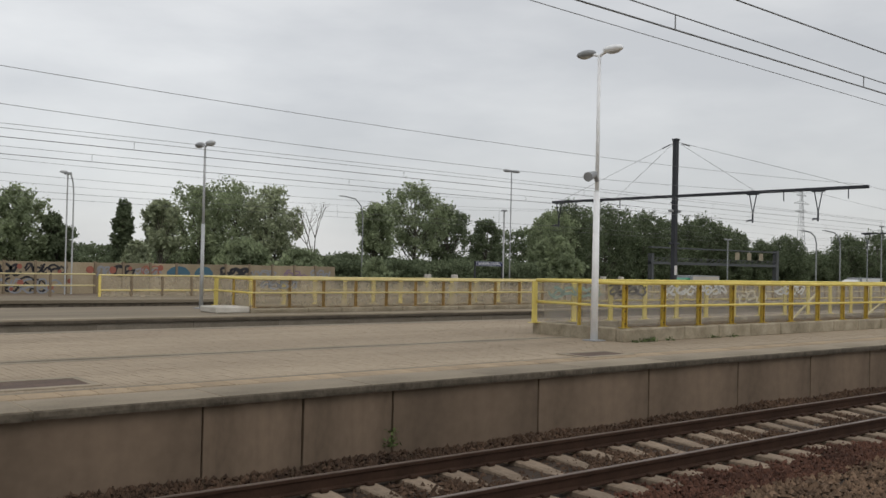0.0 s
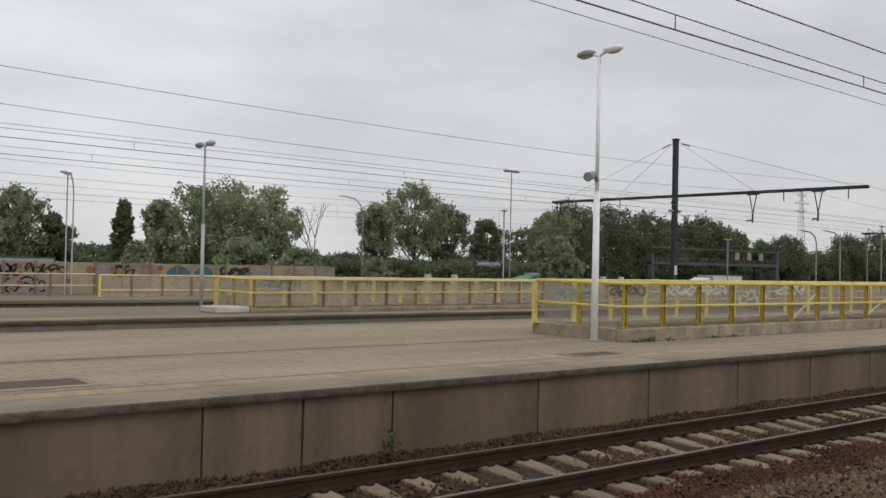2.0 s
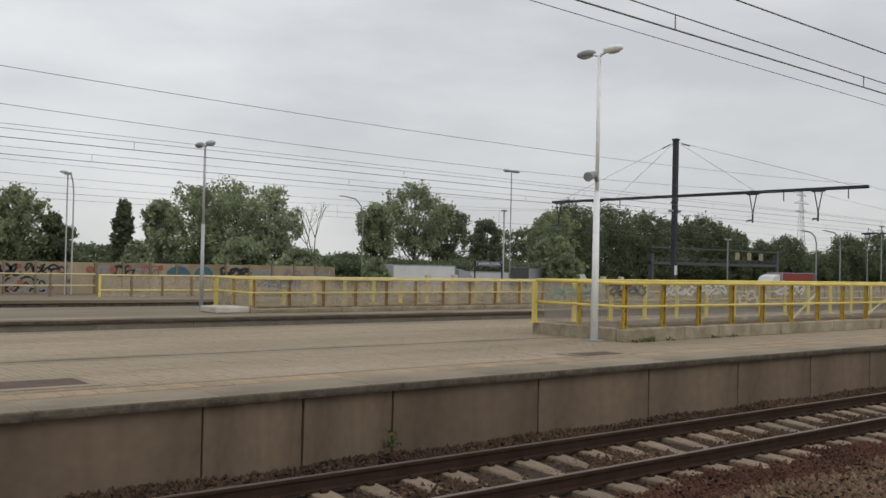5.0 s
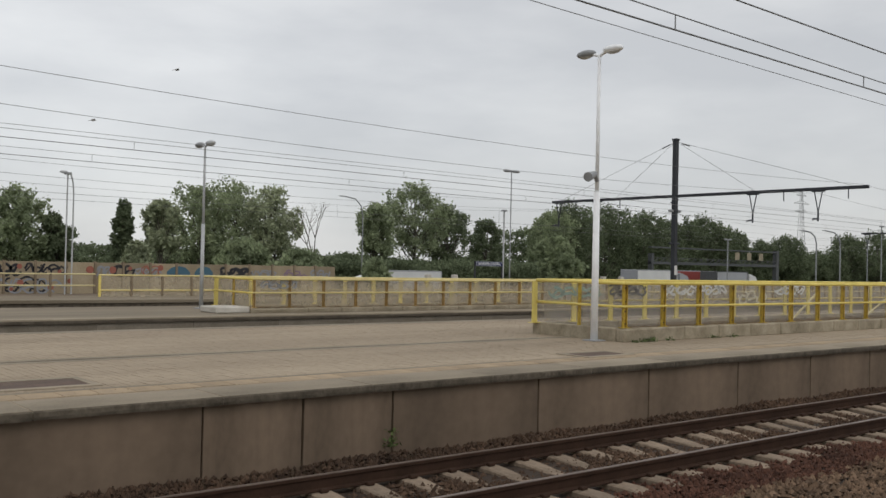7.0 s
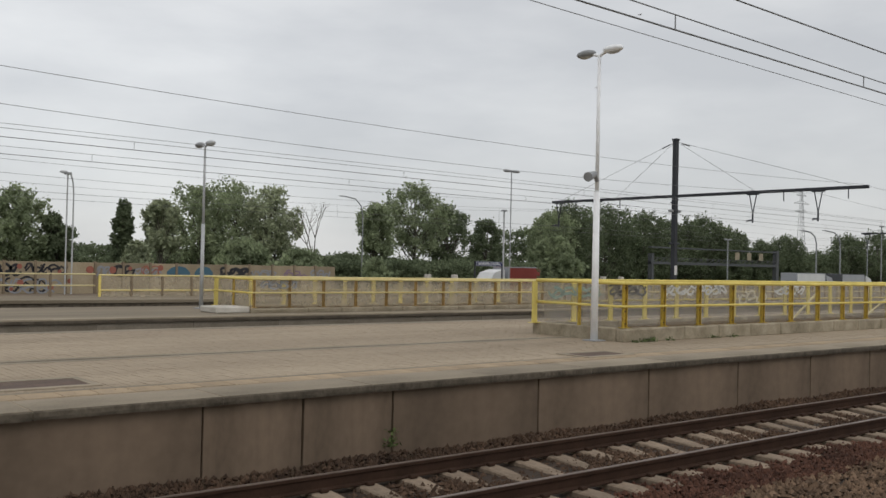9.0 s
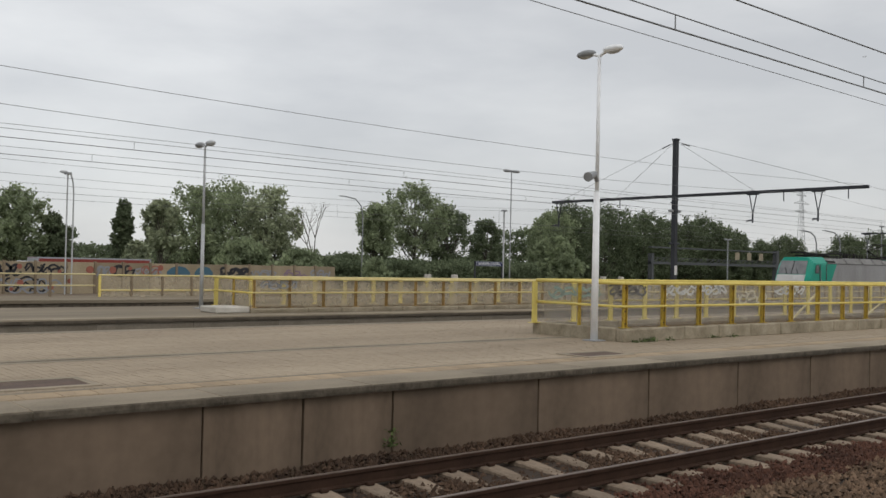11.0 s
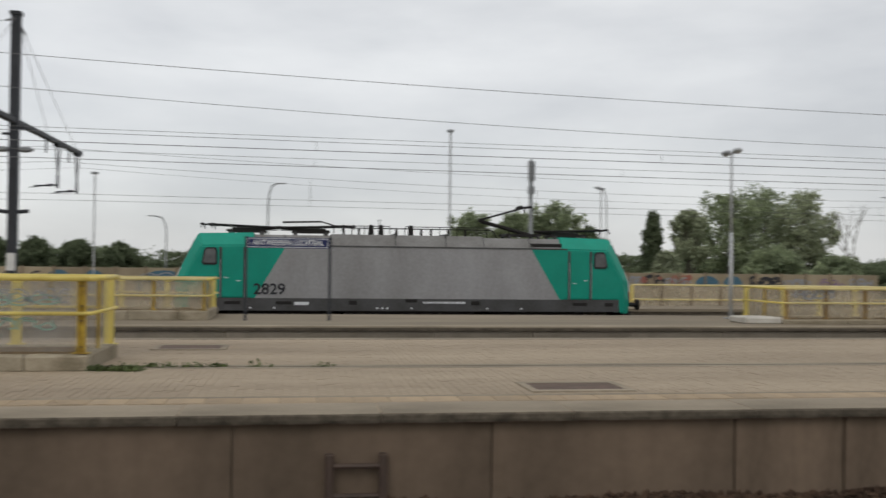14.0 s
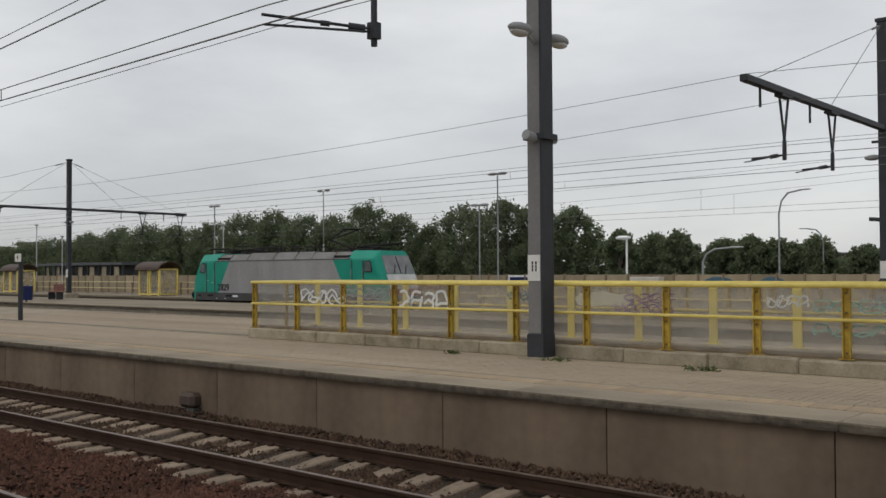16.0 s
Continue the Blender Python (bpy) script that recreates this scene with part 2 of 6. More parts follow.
M["brown_roof"] = mat("brown_shelter_roof", (0.10, 0.068, 0.052), (0.06, 0.042, 0.033), 0.6, bump=0.1)
M["gantry"] = mat("gantry_steel", (0.10, 0.105, 0.11), (0.07, 0.072, 0.075), 0.6, bump=0.05)
M["bird_grey"] = mat("grey_feathers", (0.42, 0.41, 0.40), (0.26, 0.25, 0.245), 0.8, scale=9, bump=0)
M["tyre"] = mat("tyre_rubber", (0.02, 0.02, 0.02), None, 0.9, bump=0.1)
for key, c in (("white", (0.68, 0.68, 0.67)), ("grey", (0.36, 0.37, 0.39)), ("red", (0.26, 0.045, 0.035)), ("green", (0.0, 0.22, 0.12)),
               ("lime", (0.36, 0.42, 0.16)), ("blue", (0.03, 0.06, 0.25)), ("cream", (0.55, 0.5, 0.42))):
    M["car_" + key] = mat(key + "_vehicle_paint", c, tuple(k * 0.85 for k in c), 0.4, scale=0.8, fine=5, bump=0.02)
for key, c in (("white", (0.7, 0.71, 0.69)), ("black", (0.035, 0.035, 0.04)), ("purple", (0.25, 0.17, 0.25)), ("teal", (0.27, 0.40, 0.34)),
               ("red", (0.34, 0.125, 0.09)), ("blue", (0.07, 0.15, 0.21)), ("orange", (0.38, 0.18, 0.08)), ("cream", (0.62, 0.58, 0.44)), ("grey", (0.30, 0.31, 0.33))):
    M["spray_" + key] = mat(key + "_spray_paint", c, tuple(k * 0.8 for k in c), 0.7, scale=4, fine=20, bump=0)


# ---- building helpers ----
def part(name, bm, material, parent=None, label="", smooth=False):
    me = bpy.data.meshes.new(name)
    if isinstance(bm, tuple):
        me.from_pydata(*bm)
    else:
        bmesh.ops.recalc_face_normals(bm, faces=bm.faces)
        bm.to_mesh(me)
        bm.free()
    me.materials.append(M[material])
    if smooth:
        me.polygons.foreach_set("use_smooth", [True] * len(me.polygons))
    ob = new(name, me)
    ob.parent = parent
    if label:
        tagged(ob, label)
    return ob


def thing(name, label, category, at=(0, 0, 0), group="", turn=0.0):
    ob = new(name)
    ob.empty_display_size = 0.2
    ob.matrix_basis = pose(*at, 0, 0, turn)
    return tagged(ob, label, category, group)


def structure(ob, label, category=""):
    return tagged(ob, label, category, "", "structure")


def box(bm, x0, x1, y0, y1, z0, z1, bevel=0.0):
    r = bmesh.ops.create_cube(bm, size=1.0)
    vs = r["verts"]
    for v in vs:
        v.co = Vector(((x0 + x1) / 2 + v.co.x * (x1 - x0), (y0 + y1) / 2 + v.co.y * (y1 - y0), (z0 + z1) / 2 + v.co.z * (z1 - z0)))
    if bevel:
        es = list({e for v in vs for e in v.link_edges})
        bmesh.ops.bevel(bm, geom=es, offset=bevel, segments=1, affect="EDGES")
    return bm


def boxes(*dims, bevel=0.0):
    bm = bmesh.new()
    for d in dims:
        box(bm, *d, bevel=bevel)
    return bm


def rod(bm, a, b, r0, r1=None, n=8, caps=True):
    a, b = Vector(a), Vector(b)
    r1 = r0 if r1 is None else r1
    d = b - a
    m = Matrix.Translation((a + b) / 2) @ d.to_track_quat("Z", "Y").to_matrix().to_4x4()
    bmesh.ops.create_cone(bm, cap_ends=caps, segments=n, radius1=r0, radius2=r1, depth=d.length, matrix=m)
    return bm


def rods(*list_, n=8):
    bm = bmesh.new()
    for a, b, r in list_:
        rod(bm, a, b, r, n=n)
    return bm


def bent(points, r, n=8, bm=None):
    """A tube along a line of points, with round joints."""
    bm = bm or bmesh.new()
    for i, (a, b) in enumerate(zip(points, points[1:])):
        rod(bm, a, b, r, n=n)
        if i:
            bmesh.ops.create_uvsphere(bm, u_segments=n, v_segments=5, radius=r, matrix=Matrix.Translation(a))
    return bm


def prism(bm, outline, y0, y1):
    """An outline in x and z, drawn out from y0 to y1."""
    a = [bm.verts.new((x, y0, z)) for x, z in outline]
    b = [bm.verts.new((x, y1, z)) for x, z in outline]
    bm.faces.new(a)
    bm.faces.new(b[::-1])
    for i in range(len(a)):
        j = (i + 1) % len(a)
        bm.faces.new((a[i], a[j], b[j], b[i]))
    return bm


def dome(bm, at, rx, ry, rz, n=12):
    bmesh.ops.create_uvsphere(bm, u_segments=n, v_segments=8, radius=1.0, matrix=Matrix.Translation(at) @ Matrix.Diagonal((rx, ry, rz, 1)))
    return bm


def text_mesh(words, size, width=None):
    """The words as a flat mesh in x and z, facing -y, centred."""
    cu = bpy.data.curves.new("words", "FONT")
    cu.body, cu.size, cu.align_x, cu.align_y, cu.extrude, cu.offset = words, size, "CENTER", "CENTER", 0.004, size * 0.018
    ob = bpy.data.objects.new("words", cu)
    scene.collection.objects.link(ob)
    dg = bpy.context.evaluated_depsgraph_get()
    me = bpy.data.meshes.new_from_object(ob.evaluated_get(dg))
    bpy.data.objects.remove(ob)
    me.transform(pose(0, 0, 0, 90, 0, 0))
    if width:
        w = max(v.co.x for v in me.vertices) - min(v.co.x for v in me.vertices)
        me.transform(Matrix.Diagonal((width / w, 1, 1, 1)))
    return me


def words(name, me, material, parent, at, label=""):
    me.materials.clear()
    me.materials.append(M[material])
    ob = new(name, me)
    ob.parent, ob.location = parent, at
    if label:
        tagged(ob, label)
    return ob


def stroke(bm, pts, w, y):
    """A painted ribbon in the x-z plane through the points, 3 mm thick."""
    n = len(pts)
    left, right = [], []
    for i, (x, z) in enumerate(pts):
        a, b = pts[max(i - 1, 0)], pts[min(i + 1, n - 1)]
        d = Vector((b[0] - a[0], b[1] - a[1]))
        d = d.normalized() if d.length else Vector((1, 0))
        left.append(bm.verts.new((x - d.y * w / 2, y, z + d.x * w / 2)))
        right.append(bm.verts.new((x + d.y * w / 2, y, z - d.x * w / 2)))
    for i in range(n - 1):
        bm.faces.new((left[i], right[i], right[i + 1], left[i + 1]))


def tag_strokes(rng, x0, x1, z0, z1, y, letters=4, w=0.05):
    """A sprayed tag: loops and zigzags that cannot be read, one after another."""
    bm = bmesh.new()
    step = (x1 - x0) / letters
    for k in range(letters):
        cx, cz = x0 + step * (k + 0.5), (z0 + z1) / 2
        rx, rz = step * rng.uniform(0.42, 0.62), (z1 - z0) * rng.uniform(0.36, 0.5)
        a0, turn = rng.uniform(0, 6.28), rng.choice((-1, 1)) * rng.uniform(3.2, 6.0)
        pts = [(cx + rx * math.cos(a0 + turn * i / 14) * (1 - 0.3 * math.sin(i * 0.8)), cz + rz * math.sin(a0 + turn * i / 14)) for i in range(15)]
        stroke(bm, pts, w, y)
        stroke(bm, [(cx - rx * 0.8, cz - rz * rng.uniform(0.3, 1)), (cx + rx * rng.uniform(-0.4, 0.4), cz + rz * rng.uniform(-0.3, 0.9)), (cx + rx, cz - rz * rng.uniform(-0.6, 0.8))], w, y - 0.002)
    return bm


def tag_part(bm, material, parent):
    """Sprayed lines too tangled to pick apart."""
    return tagged(part("graffiti", bm, material, parent), kind="stuff")


# ---- ground and platforms ----
RAIL = -0.78
EDGE, FAR1, EDGE2, FAR2, EDGE3, WALL_Y = 9.6, 19.4, 23.1, 28.45, 40.2, 47.5
X0, X1 = -350.0, 350.0
ground = part("ground", boxes((-2500, 2500, 47.9, 4000, -3.0, -2.6), (-2500, 2500, -2500, -7.9, -3.0, -1.6), (-2500, X0, -7.9, 47.9, -3.0, -1.61), (X1, 2500, -7.9, 47.9, -3.0, -1.61)), "grass")
structure(ground, "flat grassy land reaching the horizon", "ground")
structure(part("railway_bed", boxes((X0, X1, 2.0, 9.72, -1.6, RAIL - 0.235), (X0, X1, FAR1 - 0.1, EDGE2 + 0.1, -1.6, RAIL - 0.2),
                                    (X0, X1, FAR2 - 0.1, EDGE3 + 0.1, -1.9, -1.25)), "bed"), "brown ballast bed under the tracks", "ballast")
structure(part("road", boxes((-900, 900, 66, 84, -2.7, -2.56)), "asphalt"), "grey asphalt motorway beyond the wall", "road")
structure(part("platform_north", boxes((X0, X1, -8, 2.1, -1.6, -0.02)), "coping"), "concrete platform on which the viewer stands", "platform")


def platform(name, y0, y1, z, base, label):
    return structure(part(name, boxes((X0, X1, y0, y1, base, z)), "joint"), label, "platform")


p1 = platform("platform_island", EDGE + 0.12, FAR1, -0.0045, -1.5, "wide island platform of grey pavers with concrete edge")
p2 = platform("platform_second", EDGE2 + 0.1, FAR2, -0.02, -1.5, "far island platform of pale concrete")
p3 = platform("platform_third", EDGE3, WALL_Y + 0.4, -0.33, -1.9, "far strip of pale concrete before the boundary wall")
part("surface", boxes((X0, X1, EDGE2 + 0.35, FAR2 - 0.18, -0.03, 0.0)), "far_concrete", p2)
part("coping", boxes((X0, X1, EDGE2 - 0.05, EDGE2 + 0.35, -0.09, 0.012), bevel=0.01), "coping", p2)
# dark strip drawn for the shade under the coping lip
part("edge_strip", boxes((X0, X1, EDGE2 - 0.056, EDGE2 - 0.05, -0.1, -0.03)), "coping_shade", p2)
part("coping", boxes((X0, X1, FAR2 - 0.18, FAR2 + 0.03, -0.16, 0.01), bevel=0.01), "coping", p2)
part("surface", boxes((X0, X1, EDGE3 + 0.3, 44.9, -0.36, -0.315)), "far_concrete", p3)
part("soil_strip", boxes((X0, X1, 44.9, WALL_Y + 0.3, -0.36, -0.318)), "soil", p3)
part("coping", boxes((X0, X1, EDGE3 - 0.08, EDGE3 + 0.3, -0.45, -0.305), bevel=0.01), "far_concrete", p3)
# trench shade painted as a dark face below the coping
part("edge_face", boxes((X0, X1, EDGE3 - 0.02, EDGE3, -1.25, -0.45)), "coping_shade", p3)
part("far_coping", boxes((X0, X1, FAR1 - 0.35, FAR1 + 0.05, -0.16, 0.004), bevel=0.01), "coping", p1)
# drain line along the island platform
part("drain", boxes((X0, X1, 14.02, 14.1, -0.03, 0.0015)), "moss", p1, "dark drain channel between the pavers")
part("drain_edging", boxes((X0, X1, 13.82, 14.02, -0.03, 0.003)), "coping", p1)
part("drain_edging", boxes((X0, X1, 14.1, 14.3, -0.03, 0.003)), "coping", p1)


# ---- tracks ----
def rail_section(bm, y, z, x0, x1):
    """Foot, web and head of one rail whose top is at z, drawn along x."""
    out = [(-0.07, -0.172), (0.07, -0.172), (0.07, -0.158), (0.012, -0.145), (0.012, -0.05), (0.036, -0.04), (0.036, -0.008), (-0.036, -0.008), (-0.036, -0.04), (-0.012, -0.05), (-0.012, -0.145), (-0.07, -0.158)]
    a = [bm.verts.new((x0, y + p, z + q)) for p, q in out]
    b = [bm.verts.new((x1, y + p, z + q)) for p, q in out]
    for i in range(len(a)):
        k = (i + 1) % len(a)
        bm.faces.new((a[i], a[k], b[k], b[i]))
    return bm


def track(y, z, x0, x1, label, sleepers=None, group=""):
    t = thing("railway_track", label, "railway track", (0, y, z), "tracks")
    for side in (-0.7535, 0.7535):
        r = part("rail", rail_section(bmesh.new(), side, 0, x0, x1), "rail_web", t)
        part("rail_head", boxes((x0, x1, side - 0.03, side + 0.03, -0.01, 0.0)), "rail_top", r, "polished running surface")
    if sleepers:
        bm = bmesh.new()
        rings = []
        for k in range(15):
            q = -1.3 + 2.6 * k / 14
            dip = 0.06 * math.exp(-(q / 0.4) ** 2) + (0.02 if k in (0, 14) else 0.0) + 0.012 * max(0.0, abs(q) - 0.95)
            w = 0.125 - 0.028 * math.exp(-(q / 0.4) ** 2)
            rings.append([bm.verts.new(c) for c in ((-0.15, q, -0.21), (0.15, q, -0.21), (w + 0.012, q, -dip - 0.014), (w - 0.012, q, -dip), (0.012 - w, q, -dip), (-w - 0.012, q, -dip - 0.014))])
        for a, b in zip(rings, rings[1:]):
            for k in range(6):
                bm.faces.new((a[k], a[(k + 1) % 6], b[(k + 1) % 6], b[k]))
        bm.faces.new(rings[0]), bm.faces.new(rings[-1][::-1])
        first = part("sleeper", bm, "sleeper", t)
        clip = boxes((-0.05, 0.05, -0.035, 0.035, -0.006, 0.037), bevel=0.01)
        fc = part("rail_clip", clip, "rail_web", first)
        spots = [(0, s + e, 0) for s in (-0.7535, 0.7535) for e in (-0.1, 0.1)]
        fc.location = spots[0]
        for q in spots[1:]:
            c = new("rail_clip", fc.data)
            c.parent, c.location = first, q
        rng = random.Random(5)
        k = 0
        x = sleepers[0]
        while x < sleepers[1]:
            if k == 0:
                first.location = (x, 0, -0.172)
            else:
                ob = new("sleeper", first.data)
                ob.parent, ob.location = t, (x, 0, -0.172)
                ob.rotation_euler = (0, 0, rng.uniform(-0.012, 0.012))
                for q in spots:
                    c = new("rail_clip", fc.data)
                    c.parent, c.location = ob, q
            x += 0.6 + rng.uniform(-0.012, 0.012)
            k += 1
    return t


track(7.97, RAIL, X0, X1, "rusty railway track on pale concrete sleepers in brown ballast", (-40.0, 52.0))
track(3.81, RAIL, X0, X1, "rusty railway track beside the viewer's platform", (-16.0, 18.0))
track(21.25, RAIL, X0, X1, "railway track in the trench between the platforms")
track(34.7, -1.05, X0, X1, "far railway track beyond the second platform")
track(38.5, -1.05, -400, 400, "far railway track on which the locomotive runs")


def stones(name, count, xs, ys, z, size, material, label, seed, hump=None, skip=()):
    """Loose broken stones: squashed, jittered octahedra scattered over a strip."""
    rs = np.random.RandomState(seed)
    base = np.array([(1, 0, 0), (-1, 0, 0), (0, 1, 0), (0, -1, 0), (0, 0, 1), (0, 0, -1)], float)
    tri = np.array([(0, 2, 4), (2, 1, 4), (1, 3, 4), (3, 0, 4), (2, 0, 5), (1, 2, 5), (3, 1, 5), (0, 3, 5)])
    c = np.stack([rs.uniform(*xs, count), rs.uniform(*ys, count), np.full(count, z)], 1)
    if hump is not None:
        c[:, 2] += hump(c[:, 1]) + 0.02 * np.sin(c[:, 0] * 2.1) + rs.uniform(-0.015, 0.02, count)
    for a, b in skip:
        c = c[(c[:, 1] < a) | (c[:, 1] > b)]
    k = len(c)
    s = rs.uniform(0.55, 1.25, (k, 1, 1)) * size * rs.uniform(0.6, 1.1, (k, 1, 3))
    v = base[None] * s * (1 + rs.uniform(-0.3, 0.3, (k, 6, 3))) + rs.uniform(-0.25, 0.25, (k, 6, 3)) * size
    an = rs.uniform(0, 6.28, k)
    ca, sa = np.cos(an)[:, None], np.sin(an)[:, None]
    v = np.stack([v[..., 0] * ca - v[..., 1] * sa, v[..., 0] * sa + v[..., 1] * ca, v[..., 2]], 2) + c[:, None]
    f = (tri[None] + 6 * np.arange(k)[:, None, None]).reshape(-1, 3)
    ob = part(name, (v.reshape(-1, 3).tolist(), [], f.tolist()), material)
    return tagged(ob, label, "ballast", "", "stuff")


for a, b, sd in ((2.0, 34.0, 1), (-30.0, 2.0, 2)):
    stones("ballast_stones", 13000, (a, b), (8.9, 9.62), RAIL - 0.2, 0.036, "ballast", "brown ballast stones heaped along the platform wall", sd, lambda y: np.clip((y - 8.85) * 0.13, 0, 0.085))
    stones("ballast_stones", 17000, (a, b), (7.27, 8.67), RAIL - 0.238, 0.037, "ballast", "brown ballast stones between the rails", sd + 2, lambda y: 0.008 * np.exp(-((y - 7.97) / 0.28) ** 2) - 0.008)
    stones("ballast_stones", 8000, (a, b), (6.55, 7.15), RAIL - 0.24, 0.034, "rust_ballast", "ballast stones at the sleeper ends", sd + 4, lambda y: np.clip((7.12 - y) * 0.12, 0, 0.05))
    stones("ballast_stones", 11000, (a, b), (5.95, 6.6), RAIL - 0.2, 0.038, "rust_ballast", "rusty brown ballast stones between the tracks", sd + 6, lambda y: 0 * y)
    stones("ballast_stones", 15000, (a, b), (4.7, 6.05), RAIL - 0.2, 0.041, "pale_ballast" if a > 0 else "rust_ballast", "pale brown ballast stones beside the near track", sd + 8, lambda y: 0 * y + 0.01)


# ---- railings ----
def railing(name, at, x_posts, depth_posts, label, top=1.26, mid=0.78, base=0.28, group="platform railings", back=None, pane="plexi", kerb_mat="kerb", bolts=True, left_end=True, right_end=True, rail_mat="yellow", post_mat="yellow_worn"):
    """A stair-well railing: kerb, bolted yellow posts, two rails and clear panes on the front, the ends and the back."""
    t = thing(name, label, "railing", at, group)
    x0, x1 = x_posts[0], x_posts[-1]
    back = back or x_posts
    sides = [(0.0, x_posts, post_mat, 0.056 if bolts else 0.034, pane)] + ([(depth_posts, back, "yellow_back", 0.075, "plexi_back")] if depth_posts else [])
    kr = random.Random(len(x_posts))
    cuts = [x0 - 0.12] + [(a + b) / 2 for a, b in zip(x_posts, x_posts[1:])][1::1] + [x1 + 0.12]
    for a, b in zip(cuts, cuts[1:]):
        kb = boxes((a + 0.003, b - 0.003, -0.12 - kr.uniform(0, 0.012), 0.12, -0.02, base - kr.uniform(0, 0.014)), bevel=0.03)
        bmesh.ops.subdivide_edges(kb, edges=[e for e in kb.edges if e.calc_length() > 0.4], cuts=6)
        for v in kb.verts:
            if v.co.z > 0.05:
                v.co += Vector((0, 1, 0.7)) * 0.03 * noise.noise(v.co * 4.0)
        part("kerb_stone", kb, kerb_mat, t)
    if depth_posts:
        part("kerb", boxes((x0 - 0.12, x1 + 0.12, depth_posts - 0.12, depth_posts + 0.12, -0.02, base - 0.03), bevel=0.02), kerb_mat, t)
        for xe in ([x0] if left_end else []) + ([x1] if right_end else []):
            part("kerb", boxes((xe - 0.119, xe + 0.119, 0.12, depth_posts - 0.12, -0.021, base - 0.01), bevel=0.02), kerb_mat, t)
    for y, xs, pm, hw, pn in sides:
        bm = bmesh.new()
        bz = base if y == 0 else base - 0.03
        if y == 0:
            box(bm, -hw, hw, 0.0, 0.018, bz, top - 0.02)
            for e in (-1, 1):
                box(bm, min(e * hw, e * (hw - 0.016)), max(e * hw, e * (hw - 0.016)), -0.045, 0.0, bz, top - 0.03, bevel=0.004)
        else:
            box(bm, -hw, hw, -0.02, 0.02, bz, top - 0.02, bevel=0.006)
        box(bm, -hw - 0.05, hw + 0.05, -0.07, 0.07, bz, bz + 0.015)
        first = part("post", bm, pm, t)
        heights = (base + 0.09, mid - 0.1, mid + 0.1, top - 0.1) if bolts and y == 0 else ()
        fb = None
        for zz in heights:
            if fb is None:
                fb = part("bolt", rod(bmesh.new(), (0, -0.036, 0), (0, -0.018, 0), 0.017, n=6), "bolt", first)
                fb.location.z = zz
            else:
                b2 = new("bolt", fb.data)
                b2.parent, b2.location = first, (0, 0, zz)
        first.location = (xs[0], y, 0)
        for x in xs[1:]:
            ob = new("post", first.data)
            ob.parent, ob.location = t, (x, y, 0)
            for zz in heights:
                b2 = new("bolt", fb.data)
                b2.parent, b2.location = ob, (0, 0, zz)
        for z, r in ((top, 0.036), (mid, 0.026)):
            ry = y - 0.05 if y == 0 else y + 0.05
            part("handrail", rods(((x0 - 0.06, ry, z), (x1 + 0.06, ry, z), r), n=10), rail_mat, t, smooth=True)
        for a, b in zip(xs, xs[1:]):
            if y == 0:
                part("bottom_rail", boxes((a + 0.06, b - 0.06, 0.036, 0.06, bz - 0.005, bz + 0.06 + kr.uniform(0, 0.03))), "bottom_rail", t)
            part("pane", boxes((a + 0.01, b - 0.01, y + 0.022, y + 0.03, bz + 0.02, top - 0.06)), pn, t)
    if depth_posts:
        for xe, sg in ([(x0, -1)] if left_end else []) + ([(x1, 1)] if right_end else []):
            for z, r in ((top, 0.036), (mid, 0.026)):
                part("handrail", bent([(xe + sg * 0.06, -0.05, z), (xe + sg * 0.12, 0.02, z), (xe + sg * 0.12, depth_posts - 0.02, z), (xe + sg * 0.06, depth_posts + 0.05, z)], r, 8), "yellow", t, smooth=True)
            part("pane", boxes((xe - 0.004, xe + 0.004, 0.13, depth_posts - 0.13, base, top - 0.06)), pane, t)
            part("post", boxes((xe + sg * 0.03 - 0.015, xe + sg * 0.03 + 0.015, depth_posts * 0.5 - 0.04, depth_posts * 0.5 + 0.04, base - 0.02, top - 0.02)), "yellow_worn", t)
    return t


post_b = [-17.46 + 1.471 * i - (0.05 if i < 5 else 0) for i in range(9)] + [-4.41, -2.96]
fence_b = railing("railing", (0, 13.72, 0), post_b, 1.9, "yellow stair-well railing with dirty graffitied panes on concrete kerb", base=0.23,
                  back=[-17.5 + 1.462 * i for i in range(10)] + [-2.96])
fence_a = railing("railing", (0, 12.65, 0), [15.28 + 1.262 * i for i in range(28)], 2.4, top=1.2, mid=0.72, label="yellow stair-well railing with graffitied panes beside white lamp post",
                  back=[15.1 + 1.285 * i for i in range(27)] + [15.28 + 1.262 * 27], right_end=False)
fence_c = railing("railing", (0, 24.4, 0), [13.17 + 1.17 * i for i in range(40)], 2.35, "long yellow railing with sandy dirty panes on far platform", top=0.97, mid=0.575, base=0.14, bolts=False,
                  pane="plexi_sand", kerb_mat="kerb", right_end=False, rail_mat="cream_rail", post_mat="rust_post")
fence_d = railing("railing", (0, 25.6, 0), [-2.47 - 1.28 * i for i in range(15)][::-1], 2.6, "yellow railing with dirty panes on the far platform", top=1.06, mid=0.63, base=0.25, bolts=False, pane="plexi_sand", rail_mat="cream_rail")
part("kerb", boxes((12.0, 13.04, 24.35 - 24.4, 25.4 - 24.4, 0.0, 0.18), bevel=0.03), "kerb_pale", fence_c, "pale concrete end block")

